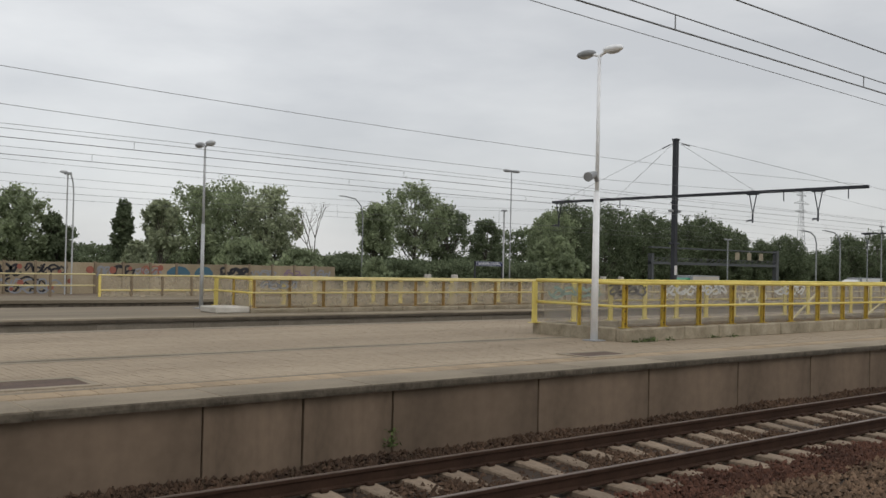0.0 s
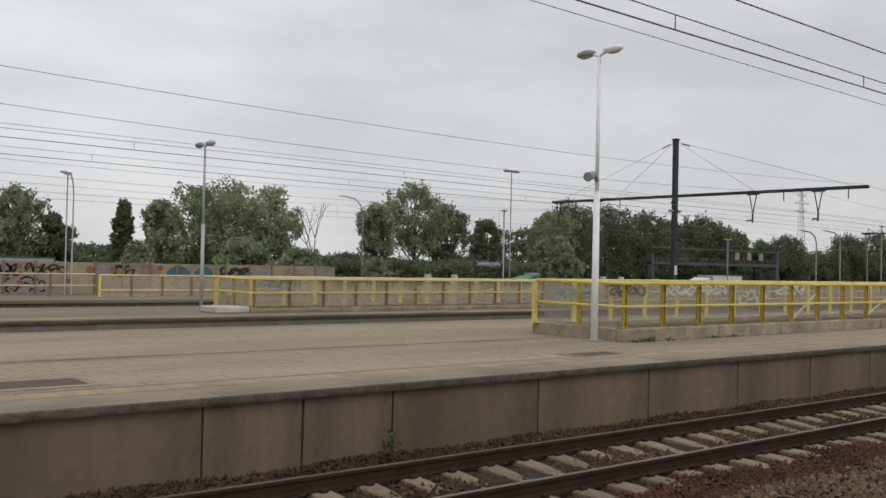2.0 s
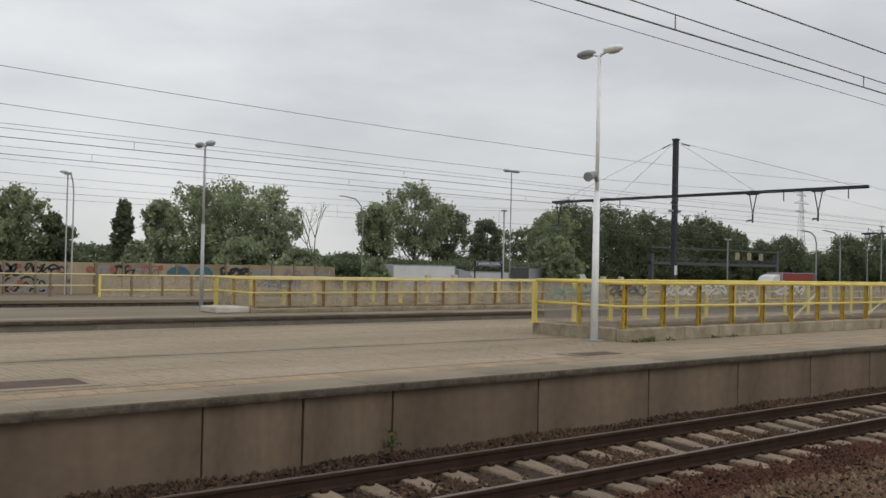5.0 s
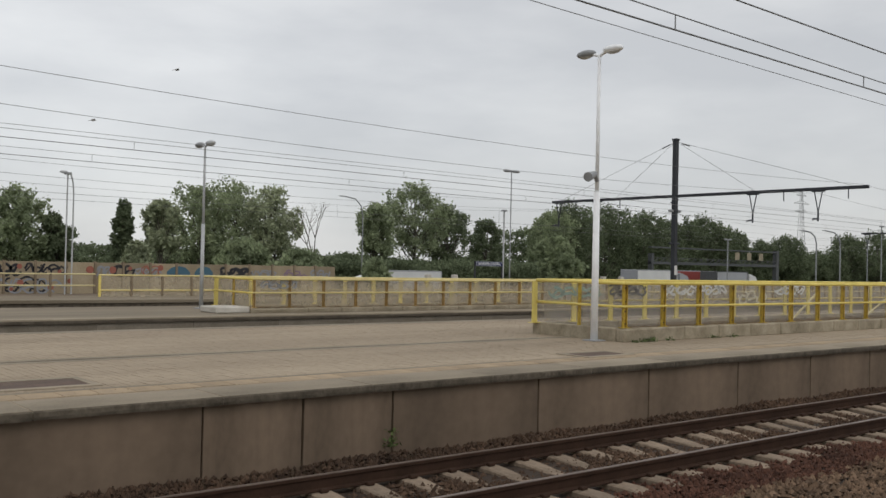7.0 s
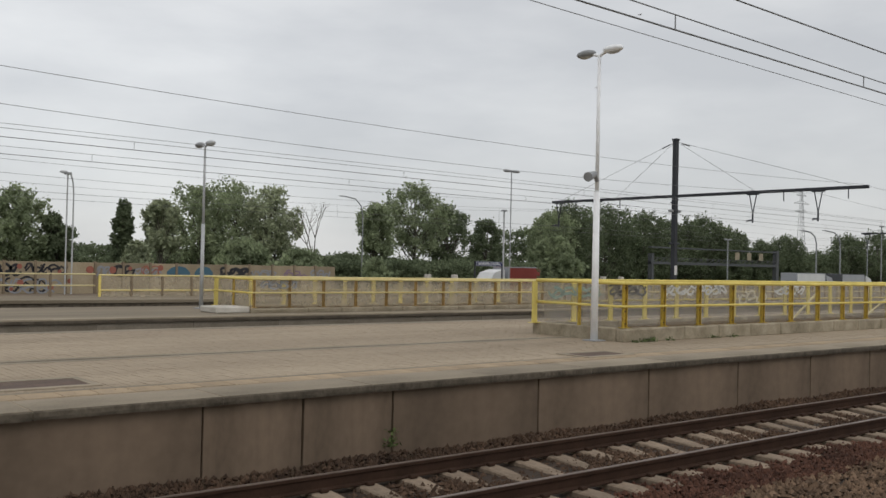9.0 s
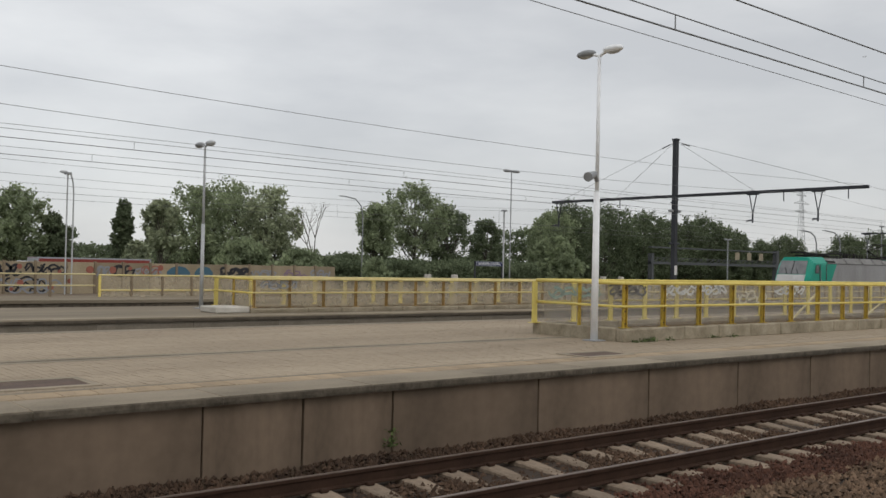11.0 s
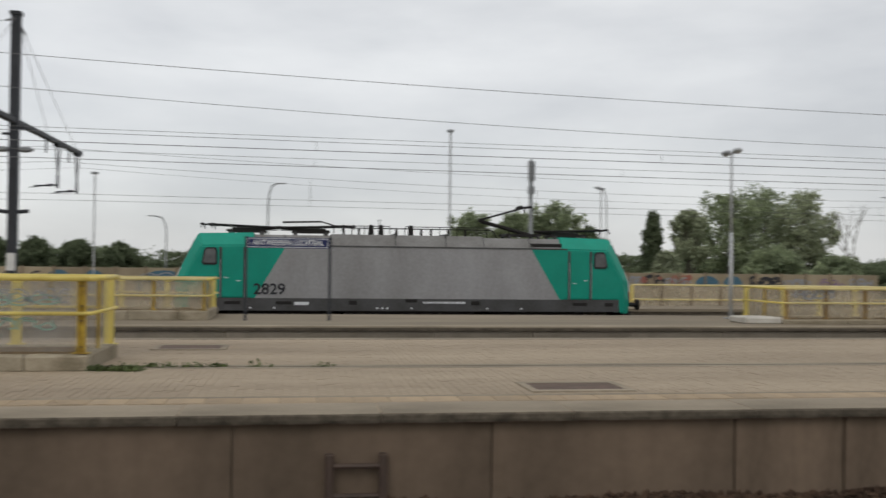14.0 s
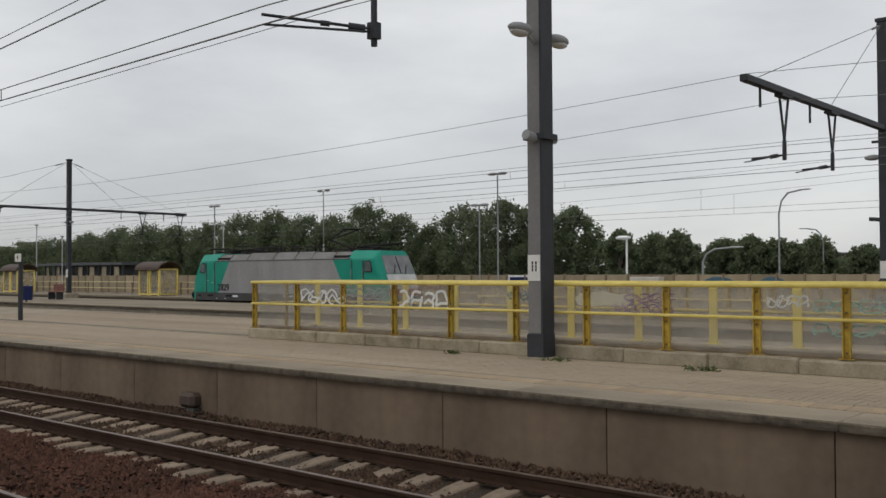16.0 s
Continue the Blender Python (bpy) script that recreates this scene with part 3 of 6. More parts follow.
# sloping handrails of the stairs inside the wells
part("stair_handrail", rods(((23.8, 1.25, 0.2), (25.2, 1.25, 1.0), 0.03), n=8), "pale_yellow", fence_a)
part("stair_handrail", rods(((27.8, 1.25, 0.2), (29.2, 1.25, 0.75), 0.03), n=8), "pale_yellow", fence_a)
part("stair_handrail", rods(((22.8, 1.8, 0.2), (24.4, 1.8, 0.75), 0.03), n=8), "pale_yellow", fence_c)

RNG = random.Random(11)
for x0, x1, colour, letters, z0, z1, yy, w in ((-16.9, -15.2, "grey", 5, 0.85, 1.1, 1.87, 0.035), (-16.9, -15.6, "grey", 4, 0.5, 0.72, 1.87, 0.035), (-15.9, -14.5, "white", 5, 0.8, 1.12, -0.01, 0.045),
                                               (-13.0, -11.7, "white", 4, 0.74, 1.12, -0.01, 0.055), (-11.7, -10.9, "blue", 5, 0.9, 1.08, 1.87, 0.028), (-8.1, -7.1, "purple", 5, 0.78, 0.96, 0.012, 0.022),
                                               (-7.9, -7.0, "purple", 4, 0.96, 1.12, 0.012, 0.022), (-6.3, -5.6, "white", 4, 0.86, 1.06, 1.87, 0.03), (-4.9, -3.3, "teal", 5, 0.88, 1.06, 0.012, 0.02),
                                               (-4.9, -3.3, "teal", 6, 0.55, 0.72, 0.012, 0.022), (-4.1, -3.1, "grey", 5, 0.92, 1.12, 0.012, 0.02)):
    tag_part(tag_strokes(RNG, x0, x1, z0, z1, yy, letters, w), "spray_" + colour, fence_b)
cloud = [(0, 0.84), (0.25, 0.8), (0.6, 0.83), (1.1, 0.81), (1.2, 0.95), (1.15, 1.06), (0.9, 1.03), (0.62, 1.1), (0.3, 1.08), (0.06, 1.05), (-0.06, 0.95)]
part("graffiti_field", prism(bmesh.new(), [(-10.05 + px, pz) for px, pz in cloud], 1.905, 1.915), "spray_cream", fence_b, "cream overpainted patch")
for x0, x1, colour, letters, z0, z1, yy in ((15.5, 17.2, "teal", 4, 0.8, 1.05, 2.33), (17.5, 18.9, "black", 4, 0.84, 1.15, 2.33), (19.5, 20.9, "white", 4, 0.84, 1.12, 2.33),
                                            (21.0, 22.3, "white", 4, 0.84, 1.12, 2.33), (24.8, 26.3, "white", 4, 0.85, 1.14, 2.33), (22.9, 24.2, "cream", 3, 0.6, 0.95, 2.33)):
    tag_part(tag_strokes(RNG, x0, x1, z0, z1, yy, letters, 0.062), "spray_" + colour, fence_a)
tag_part(tag_strokes(RNG, 13.4, 14.6, 0.68, 0.95, -0.01, 4, 0.05), "spray_grey", fence_c)


# ---- lamps, masts, posts ----
def lamp_post(at, height, turn, label, speaker=False, head="white_paint"):
    t = thing("platform_lamp", label, "lamp post", at, "platform lamps", turn)
    bm = bmesh.new()
    rod(bm, (0, 0, 0.02), (0, 0, height * 0.52), 0.078 if speaker else 0.062, 0.065 if speaker else 0.052, 12)
    rod(bm, (0, 0, height * 0.52), (0, 0, height), 0.042, 0.034, 12)
    part("pole", bm, head, t, smooth=True)
    part("base_plate", boxes((-0.17, 0.17, -0.17, 0.17, 0, 0.025), bevel=0.006), "grey_paint", t)
    for s in (-1, 1):
        part("arm", rods(((0, 0, height - 0.03), (s * 0.18, 0, height + 0.03), 0.03)), head, t)
        bm = dome(bmesh.new(), (s * 0.36, 0, height + 0.06), 0.26, 0.12, 0.085)
        h = part("lamp_head", bm, head if s < 0 else "grey_paint", t, smooth=True)
        part("diffuser", dome(bmesh.new(), (s * 0.38, 0, height + 0.02), 0.18, 0.09, 0.06), "lens", h, smooth=True)
    if speaker:
        bm = rod(bmesh.new(), (-0.14, 0.44, 3.33), (-0.06, 0.14, 3.42), 0.10, 0.06, 12)
        rod(bm, (-0.06, 0.16, 3.42), (0.0, 0.0, 3.28), 0.045, n=8)
        part("loudspeaker", bm, "grey_paint", t, "grey horn loudspeaker")
    return t


lamp_post((14.885, 13.1, 0), 5.9, 90, "white twin-headed platform lamp post with a horn loudspeaker", True)
lamp_post((12.8, 27.0, 0), 4.95, 90, "pale twin-headed lamp post on the far platform", head="pale_grey")
lamp_post((-1.107 * 43, 43, -0.45), 7.3, 0, "grey twin-headed lamp post beyond the far platform", head="grey_paint")

mast_c = thing("platform_mast", "grey steel platform mast with two lamps and a white notice", "mast", (-9.36, 13.4, 0))
bm = boxes((-0.15, 0.125, -0.15, 0.15, 0.42, 8.5), bevel=0.012)
part("column", bm, "mast_grey", mast_c)
part("flange", boxes((0.125, 0.165, -0.17, 0.17, 0.42, 8.5)), "mast_dark", mast_c, "dark edge of the steel section")
part("foot", boxes((-0.16, 0.175, -0.175, 0.175, 0.03, 0.42)), "mast_dark", mast_c, "dark painted foot")
part("base_plate", boxes((-0.28, 0.34, -0.28, 0.28, 0, 0.03)), "kerb", mast_c)
for s in (-1, 1):
    part("arm", rods(((0.02, s * 0.15, 5.36), (0.02, s * 0.34, 5.47), 0.035)), "grey_paint", mast_c)
    h = part("lamp_head", dome(bmesh.new(), (0.02, s * 0.55, 5.54), 0.15, 0.3, 0.1), "grey_paint", mast_c, smooth=True)
    part("diffuser", dome(bmesh.new(), (0.02, s * 0.58, 5.48), 0.12, 0.23, 0.08), "lens", h, smooth=True)
    part("loudspeaker", rods(((0.02 - s * 0.0, s * 0.17, 3.74), (0.02, s * 0.42, 3.78), 0.085), n=10), "grey_paint", mast_c, "small grey loudspeaker")
part("clamp", boxes((-0.2, 0.24, -0.2, 0.2, 3.72, 3.82)), "mast_dark", mast_c)
nt = part("notice", boxes((-0.145, 0.11, -0.162, -0.154, 1.32, 1.76)), "notice", mast_c, "white notice plate")
part("print_bars", boxes(*[(-0.06 + 0.07 * i, -0.03 + 0.07 * i, -0.167, -0.163, z, z + 0.05) for i in range(2) for z in (1.48, 1.54, 1.6)]), "ink", nt)

BOOM_Z = 5.68


def catenary_mast(x, y, lamps=True):
    """A dark mast with a cross boom over four tracks, stays, drop arms and steady arms."""
    k = y / 30.0
    t = thing("catenary_mast", "dark steel overhead-line mast with a long cross boom and stays", "mast", (x, y, 0), "overhead-line masts")
    part("column", boxes((-0.13, 0.13, -0.13, 0.13, -1.3, 8.85), bevel=0.015), "mast_dark", t)
    part("cap", boxes((-0.16, 0.16, -0.16, 0.16, 8.85, 8.95)), "mast_dark", t)
    part("footing", boxes((-0.45, 0.45, -0.45, 0.45, -1.27, 0.2), bevel=0.04), "kerb", t)
    part("boom", boxes((-0.09, 0.09, -10.1 * k, 8.6 * k, BOOM_Z - 0.09, BOOM_Z + 0.07), bevel=0.015), "mast_dark", t)
    part("stay", rods(*[((0, s * 0.1, 8.75), (0, e, BOOM_Z + 0.05), 0.01) for s, e in ((-1, -9.5 * k), (-1, -4.6 * k), (1, 3.9 * k), (1, 8.0 * k))], n=5), "wire", t)
    part("insulator", rods(*[((0, s * 0.4, 8.66 - 0.02), (0, s * 0.95, 8.66 - 0.2), 0.035) for s in (-1, 1)], n=6), "wire", t)
    for y in (-7.8 * k, -4.5 * k, 5.2 * k, 8.1 * k):
        bm = rods(((-0.02, y - 0.24, BOOM_Z - 0.05), (0, y, BOOM_Z - 1.15), 0.03), ((0.02, y + 0.24, BOOM_Z - 0.05), (0, y, BOOM_Z - 1.15), 0.03), ((0, y, BOOM_Z - 1.15), (0, y, BOOM_Z - 1.62), 0.05), n=6)
        box(bm, -0.1, 0.1, y - 0.32, y + 0.32, BOOM_Z - 0.15, BOOM_Z - 0.09)
        d = part("drop_arm", bm, "mast_dark", t)
        part("steady_arm", rods(((0, y, BOOM_Z - 1.5), (-0.75, y - 0.12, BOOM_Z - 1.55), 0.025), ((-0.15, y, BOOM_Z - 1.5), (-0.35, y, BOOM_Z - 1.52), 0.05), ((-0.1, y, BOOM_Z - 1.5), (-0.9, y - 0.2, BOOM_Z - 1.62), 0.015), n=6), "mast_dark", d)
    for y in (-9.2 * k, -6.1 * k, 3.6 * k, 6.8 * k):
        part("hanger", rods(((0, y, BOOM_Z - 0.08), (0, y, BOOM_Z - 0.55), 0.03), n=6), "mast_dark", t)
    part("bracket", boxes((-0.34, -0.13, -0.05, 0.05, 5.25, 5.32), (0.13, 0.3, -0.05, 0.05, 5.42, 5.5)), "mast_dark", t)
    if lamps:
        for s in (-1, 1):
            part("lamp_head", dome(bmesh.new(), (s * 0.33, 0, 4.82), 0.24, 0.12, 0.09), "grey_paint", t, "small grey lamp", smooth=True)
            part("loudspeaker", rods(((s * 0.14, 0, 2.95), (s * 0.45, 0, 2.98), 0.06), n=8), "mast_dark", t)
    part("notice", boxes((-0.125, 0.125, -0.145, -0.137, 1.2, 1.72)), "notice", t, "white notice plate")
    return t


MASTS = ((-110.0, 33.5), (-59.2, 31.2), (-8.5, 30.0), (44.6, 33.4), (97.0, 38.0))
for xm, ym in MASTS:
    catenary_mast(xm, ym)


def wire(name, y, z, sag, label, r=0.012, peaks=None, droppers=None, route=None):
    """A wire that hangs between the masts; droppers: the height of the wire below that it carries."""
    pts = []
    ends = route if route else [(q, y) for q in peaks] if peaks else [(q, y * w / 30.0) for q, w in MASTS]
    for (a, ya), (b, yb) in zip(ends, ends[1:]):
        for i in range(24):
            k = i / 24
            pts.append((a + (b - a) * k, ya + (yb - ya) * k, z - sag * 4 * k * (1 - k)))
    pts.append((*ends[-1], z))
    cu = bpy.data.curves.new(name, "CURVE")
    cu.dimensions, cu.bevel_depth, cu.bevel_resolution = "3D", r, 1
    sp = cu.splines.new("POLY")
    sp.points.add(len(pts) - 1)
    for q, c in zip(sp.points, pts):
        q.co = (*c, 1)
    if droppers is not None:
        k = 0
        for p in pts:
            k += 1
            if k % 4 == 1 and p[2] - droppers > 0.08 and (k - 1) % 24:
                s2 = cu.splines.new("POLY")
                s2.points.add(1)
                s2.points[0].co, s2.points[1].co = (*p, 1), (p[0], p[1], droppers, 1)
    cu.materials.append(M["wire"])
    ob = new("tmp", cu)
    dg = bpy.context.evaluated_depsgraph_get()
    me = bpy.data.meshes.new_from_object(ob.evaluated_get(dg))
    bpy.data.objects.remove(ob)
    return tagged(new(name, me), label, "overhead wire", "overhead wires")


wire("feeder_wire", 20.2, 5.8, 0.55, "thin dark feeder wire hung from the boom tips", 0.0068)
wire("feeder_wire", 22.2, 5.46, 0.7, "thin sagging feeder wire", 0.0068)
wire("messenger_wire", 22.6, 4.46, 0.05, "messenger wire with short droppers", 0.0068, droppers=4.23)
wire("messenger_wire", 25.5, 4.36, 0.04, "messenger wire with short droppers", 0.006, droppers=4.14)
wire("messenger_wire", 35.2, 5.01, 0.6, "sagging messenger wire with droppers", 0.0068, droppers=3.88)
wire("messenger_wire", 38.3, 5.1, 0.75, "sagging messenger wire with droppers", 0.006, droppers=3.84)
wire("feeder_wire", 23.6, 4.68, 0.02, "thin dark feeder wire", 0.006)
wire("feeder_wire", 33.2, 5.3, 0.6, "thin dark feeder wire", 0.006)
for y, z, r in ((22.6, 4.23, 0.0095), (25.5, 4.14, 0.0095), (35.2, 3.88, 0.0075), (38.3, 3.84, 0.0075)):
    wire("contact_wire", y, z, 0.02, "straight dark contact wire over a track", r)
NEAR = [(-107, 8.4), (-58.5, 9.2), (-9.9, 7.915), (5, 7.8), (38.6, 8.9), (87, 8.4)]
wire("contact_wire", 0, 4.76, 0.0, "dark contact wire over the near track", 0.012, route=NEAR)
wire("messenger_wire", 0, 5.0, 0.06, "messenger wire over the near track", 0.009, route=NEAR, droppers=4.76)
wire("feeder_wire", 0, 5.14, 0.03, "thin wire beside the near track", 0.006, route=[(-107, 10.2), (-58.5, 10.6), (-9.7, 9.0), (9, 9.28), (38.6, 10.4), (87, 10.4)])
CROSSING = [(-107, 12.0), (-40, 9.2), (-11.8, 6.74), (10, 7.45), (38.6, 8.2), (87, 8.2)]
wire("contact_wire", 0, 5.2, 0.0, "dark contact wire of the crossing line", 0.011, route=CROSSING)
wire("messenger_wire", 0, 5.38, 0.02, "thin messenger wire of the crossing line", 0.007, route=CROSSING[:3], droppers=5.2)

arm = thing("cantilever_arm", "dark overhead-line cantilever arm with insulators above the near track", "overhead bracket", (-9.3, 9.35, 0))
part("arm", rods(((0, 0, 5.4), (0, 0, 4.62), 0.045), ((0, 0, 4.86), (-0.9, -1.25, 4.98), 0.022), ((0, 0, 4.82), (-0.6, -1.435, 4.755), 0.018), ((0, 0.0, 5.4), (-0.3, 4.1, 6.6), 0.04), n=8), "mast_dark", arm)
part("insulator", rods(((-0.08, -0.1, 4.86), (-0.22, -0.28, 4.88), 0.06), n=10), "mast_dark", arm)
part("insulator", rods(((-0.36, -0.5, 4.9), (-0.44, -0.6, 4.91), 0.04), n=10), "mast_dark", arm)
part("clamp", boxes((-0.07, 0.07, -0.07, 0.07, 4.72, 4.95)), "mast_dark", arm)

sg = thing("station_sign", "navy enamel station name sign with white letters on two posts", "station sign", (0, 25.4, 0), "station signs")
for x in (-1.4, 0.78):
    part("post", boxes((x - 0.035, x + 0.035, -0.03, 0.03, 0, 2.2)), "mast_dark", sg)
bd = part("board", boxes((-1.37, 0.75, -0.06, -0.03, 1.9, 2.18), bevel=0.004), "navy", sg)
part("border", boxes((-1.35, 0.73, -0.066, -0.06, 2.145, 2.16), (-1.35, 0.73, -0.066, -0.06, 1.92, 1.935), (-1.35, -1.335, -0.066, -0.06, 1.92, 2.16), (0.715, 0.73, -0.066, -0.06, 1.92, 2.16)), "sign_white", bd)
words("lettering", text_mesh("ANTWERPEN-LUCHTBAL", 0.2, 1.84), "sign_white", bd, (-0.31, -0.066, 2.04), "white station name letters")
s2 = copy_thing(sg, pose(0.91 * 42 + 0.31, 42, -0.45))


# ---- the locomotive; its own space: x along the track, z up from the rail ----
def loft(bm, profile, close=True):
    """A side outline of (x, z, half width) points closed over to the other side."""
    a = [bm.verts.new((x, -w, z)) for x, z, w in profile]
    b = [bm.verts.new((x, w, z)) for x, z, w in profile]
    n = len(profile)
    for i in range(n):
        j = (i + 1) % n
        bm.faces.new((a[i], a[j], b[j], b[i]))
    bmesh.ops.triangulate(bm, faces=[bm.faces.new(a), bm.faces.new(b[::-1])])
    return bm


def section_body(bm, outline, x0, x1):
    """A cross outline of (y, z) points drawn along x."""
    a = [bm.verts.new((x0, y, z)) for y, z in outline]
    b = [bm.verts.new((x1, y, z)) for y, z in outline]
    for i in range(len(a)):
        j = (i + 1) % len(a)
        bm.faces.new((a[i], a[j], b[j], b[i]))
    bm.faces.new(a)
    bm.faces.new(b[::-1])
    return bm


def cab_shell(s):
    """A driver's cab as one faceted shell: flat sides, roof slopes, a raked front and chamfered corners between."""
    half = [(6.06, 1.48, 1.22), (8.4, 1.47, 1.22), (8.5, 1.46, 0.7), (8.72, 1.42, 0.66), (8.72, 1.44, 1.3), (8.6, 1.45, 2.05), (7.98, 1.47, 3.2), (6.06, 1.48, 3.24),
            (6.06, 1.0, 3.74), (8.19, 0.98, 3.69), (8.31, 1.1, 3.41), (8.79, 1.17, 2.4), (8.99, 1.15, 1.95), (9.03, 1.13, 1.22), (9.0, 1.13, 0.66)]
    bm = bmesh.new()
    left, right = ([bm.verts.new((s * x, sd * y, z)) for x, y, z in half] for sd in (-1, 1))
    for v in (left, right):
        for f in ((0, 1, 2, 3, 4, 5, 6, 7), (7, 6, 9, 8), (6, 10, 9), (6, 5, 11, 10), (5, 12, 11), (5, 4, 13, 12), (4, 3, 14, 13)):
            bm.faces.new([v[i] for i in f])
    for a, b in ((8, 9), (9, 10), (10, 11), (11, 12), (12, 13), (13, 14), (14, 3), (3, 2), (2, 1), (1, 0), (0, 7), (7, 8)):
        bm.faces.new((left[a], left[b], right[b], right[a]))
    bmesh.ops.recalc_face_normals(bm, faces=bm.faces)
    creases = [e for e in bm.edges if len(e.link_faces) == 2 and e.calc_face_angle(0) > 0.2]
    bmesh.ops.bevel(bm, geom=creases, offset=0.045, segments=2, affect="EDGES", clamp_overlap=True)
    return bm


loco = thing("electric_locomotive", "turquoise and silver-grey electric locomotive, dusty, one pantograph raised", "locomotive", (61.4, 38.55, -1.05))
W = 1.48
part("body", section_body(bmesh.new(), [(-W, 1.22), (W, 1.22), (W, 3.22), (1.3, 3.32), (-1.3, 3.32), (-W, 3.22)], -6.05, 6.05), "loco_grey", loco)
roof = part("roof", section_body(bmesh.new(), [(-1.43, 3.26), (1.43, 3.26), (1.06, 3.66), (-1.06, 3.66)], -6.05, 6.05), "loco_roof", loco, "dusty sloping roof edge with grilles")
part("roof_hood", section_body(bmesh.new(), [(-1.36, 3.33), (1.36, 3.33), (1.02, 3.72), (-1.02, 3.72)], -3.1, 2.9), "loco_roof", loco, "raised middle roof hood")
part("roof_seam", boxes(*[(x, x + 0.05, -1.31 + 0.2, 1.11, 3.58, 3.79 if -3.1 < x < 2.9 else 3.62) for x in (-4.9, -3.15, -0.6, 1.4, 2.9, 4.8)]), "loco_sill", roof)
part("gutter", boxes((-6.3, 6.3, -1.5, -1.42, 3.22, 3.27), (-6.3, 6.3, 1.42, 1.5, 3.22, 3.27)), "loco_sill", loco)
for x in (-6.2, 4.85):
    part("grille", boxes((x, x + 1.25, -1.385, -1.2, 3.32, 3.46)), "loco_dark", roof, "dark roof grille")
part("sill", boxes((-8.47, 8.47, -W - 0.004, W + 0.004, 0.74, 1.222)), "loco_sill", loco, "dark grey sill band")
for s in (-1, 1):
    cab = part("cab", cab_shell(s), "loco_green", loco, "turquoise driver's cab")
    for sd in (-1, 1):
        y0, y1 = (sd * (W + 0.004), sd * (W - 0.02)) if sd < 0 else (sd * (W - 0.02), sd * (W + 0.004))
        part("livery_panel", prism(bmesh.new(), [(s * 6.12, 1.224), (s * 6.0, 1.224), (s * 4.84, 3.215), (s * 6.12, 3.215)], y0, y1), "loco_green", cab, "turquoise slanting livery field")
        a, b = sorted((sd * (W + 0.012), sd * (W - 0.01)))
        dr = part("door", boxes((min(s * 6.46, s * 7.22), max(s * 6.46, s * 7.22), a, b, 1.26, 3.12), bevel=0.006), "loco_green", cab)
        part("door_frame", boxes(*[(s * x - 0.045, s * x + 0.045, a - 0.003, b + 0.003, 1.1, 3.16) for x in (6.39, 7.29)]), "loco_sill", cab, "dark door post with handrail")
        part("handrail", rods(*[((s * x, sd * (W + 0.05), 1.25), (s * x, sd * (W + 0.05), 2.7), 0.016) for x in (6.39, 7.29)], n=5), "grey_paint", cab)
        part("door_handle", boxes((s * 7.08 - 0.07, s * 7.08 + 0.07, a - 0.012, b + 0.012, 1.98, 2.01), (s * 6.62 - 0.06, s * 6.62 + 0.06, a - 0.012, b + 0.012, 1.86, 1.89)), "sign_white", dr)
        for nm, inset, out, mt, lb in (("window_frame", 0.0, 0.012, "black", "black rubber window frame"), ("side_window", 0.06, 0.018, "loco_side_glass", "dark cab side window")):
            cx, cz = 7.72, 2.84
            pts = [(7.42, 2.54), (7.46, 2.48), (7.92, 2.48), (8.0, 2.56), (7.9, 3.04), (7.82, 3.14), (7.5, 3.14), (7.42, 3.06)]
            pts = [(s * (cx + (x - cx) * (1 - inset * 3.2)), cz + (z - cz) * (1 - inset * 3.2)) for x, z in pts]
            ya, yb = sorted((sd * (W - 0.03), sd * (W + out)))
            part(nm, prism(bmesh.new(), pts, ya, yb), mt, cab, lb)
        for xm, hw, za in ((6.84, 0.3, 0.98), (8.05, 0.17, 0.96)):
            part("step_recess", boxes((s * xm - hw, s * xm + hw, sd * (W + 0.012) - 0.006, sd * (W + 0.012) + 0.006, za, 1.1)), "loco_dark", cab)
    ws = bmesh.new()
    v = [ws.verts.new(c) for c in ((s * 8.33, -1.06, 3.42), (s * 8.33, 1.06, 3.42), (s * 8.80, 1.13, 2.4), (s * 8.80, -1.13, 2.4), (s * 8.28, -1.06, 3.38), (s * 8.28, 1.06, 3.38), (s * 8.7, 1.13, 2.4), (s * 8.7, -1.13, 2.4))]
    for f in ((0, 1, 2, 3), (7, 6, 5, 4), (0, 4, 5, 1), (1, 5, 6, 2), (2, 6, 7, 3), (3, 7, 4, 0)):
        ws.faces.new([v[i] for i in f])
    scr = part("windscreen", ws, "loco_screen", cab, "dark raked windscreen")
    part("wiper", rods(*[((s * 8.82, y, 2.42), (s * 8.62, y + 0.25, 2.88), 0.02) for y in (-0.55, 0.35)], n=5), "black", scr)
    part("pillar", rods(((s * 8.345, 0, 3.4), (s * 8.81, 0, 2.4), 0.03), n=6), "black", scr)
    fr = bmesh.new()
    v = [fr.verts.new(c) for c in ((s * 8.82, -1.15, 2.37), (s * 8.82, 1.15, 2.37), (s * 9.005, 1.13, 1.95), (s * 9.005, -1.13, 1.95), (s * 9.05, 1.12, 1.55), (s * 9.05, -1.12, 1.55), (s * 8.7, -1.15, 2.35), (s * 8.7, 1.15, 2.35), (s * 8.9, 1.12, 1.55), (s * 8.9, -1.12, 1.55))]
    for f in ((0, 1, 2, 3), (3, 2, 4, 5), (0, 6, 7, 1), (5, 4, 8, 9), (6, 9, 8, 7), (0, 3, 5, 9), (0, 9, 6), (1, 8, 4), (1, 4, 2), (1, 7, 8)):
        fr.faces.new([v[i] for i in f])
    part("front_mask", fr, "loco_white", cab, "white lower cab front")
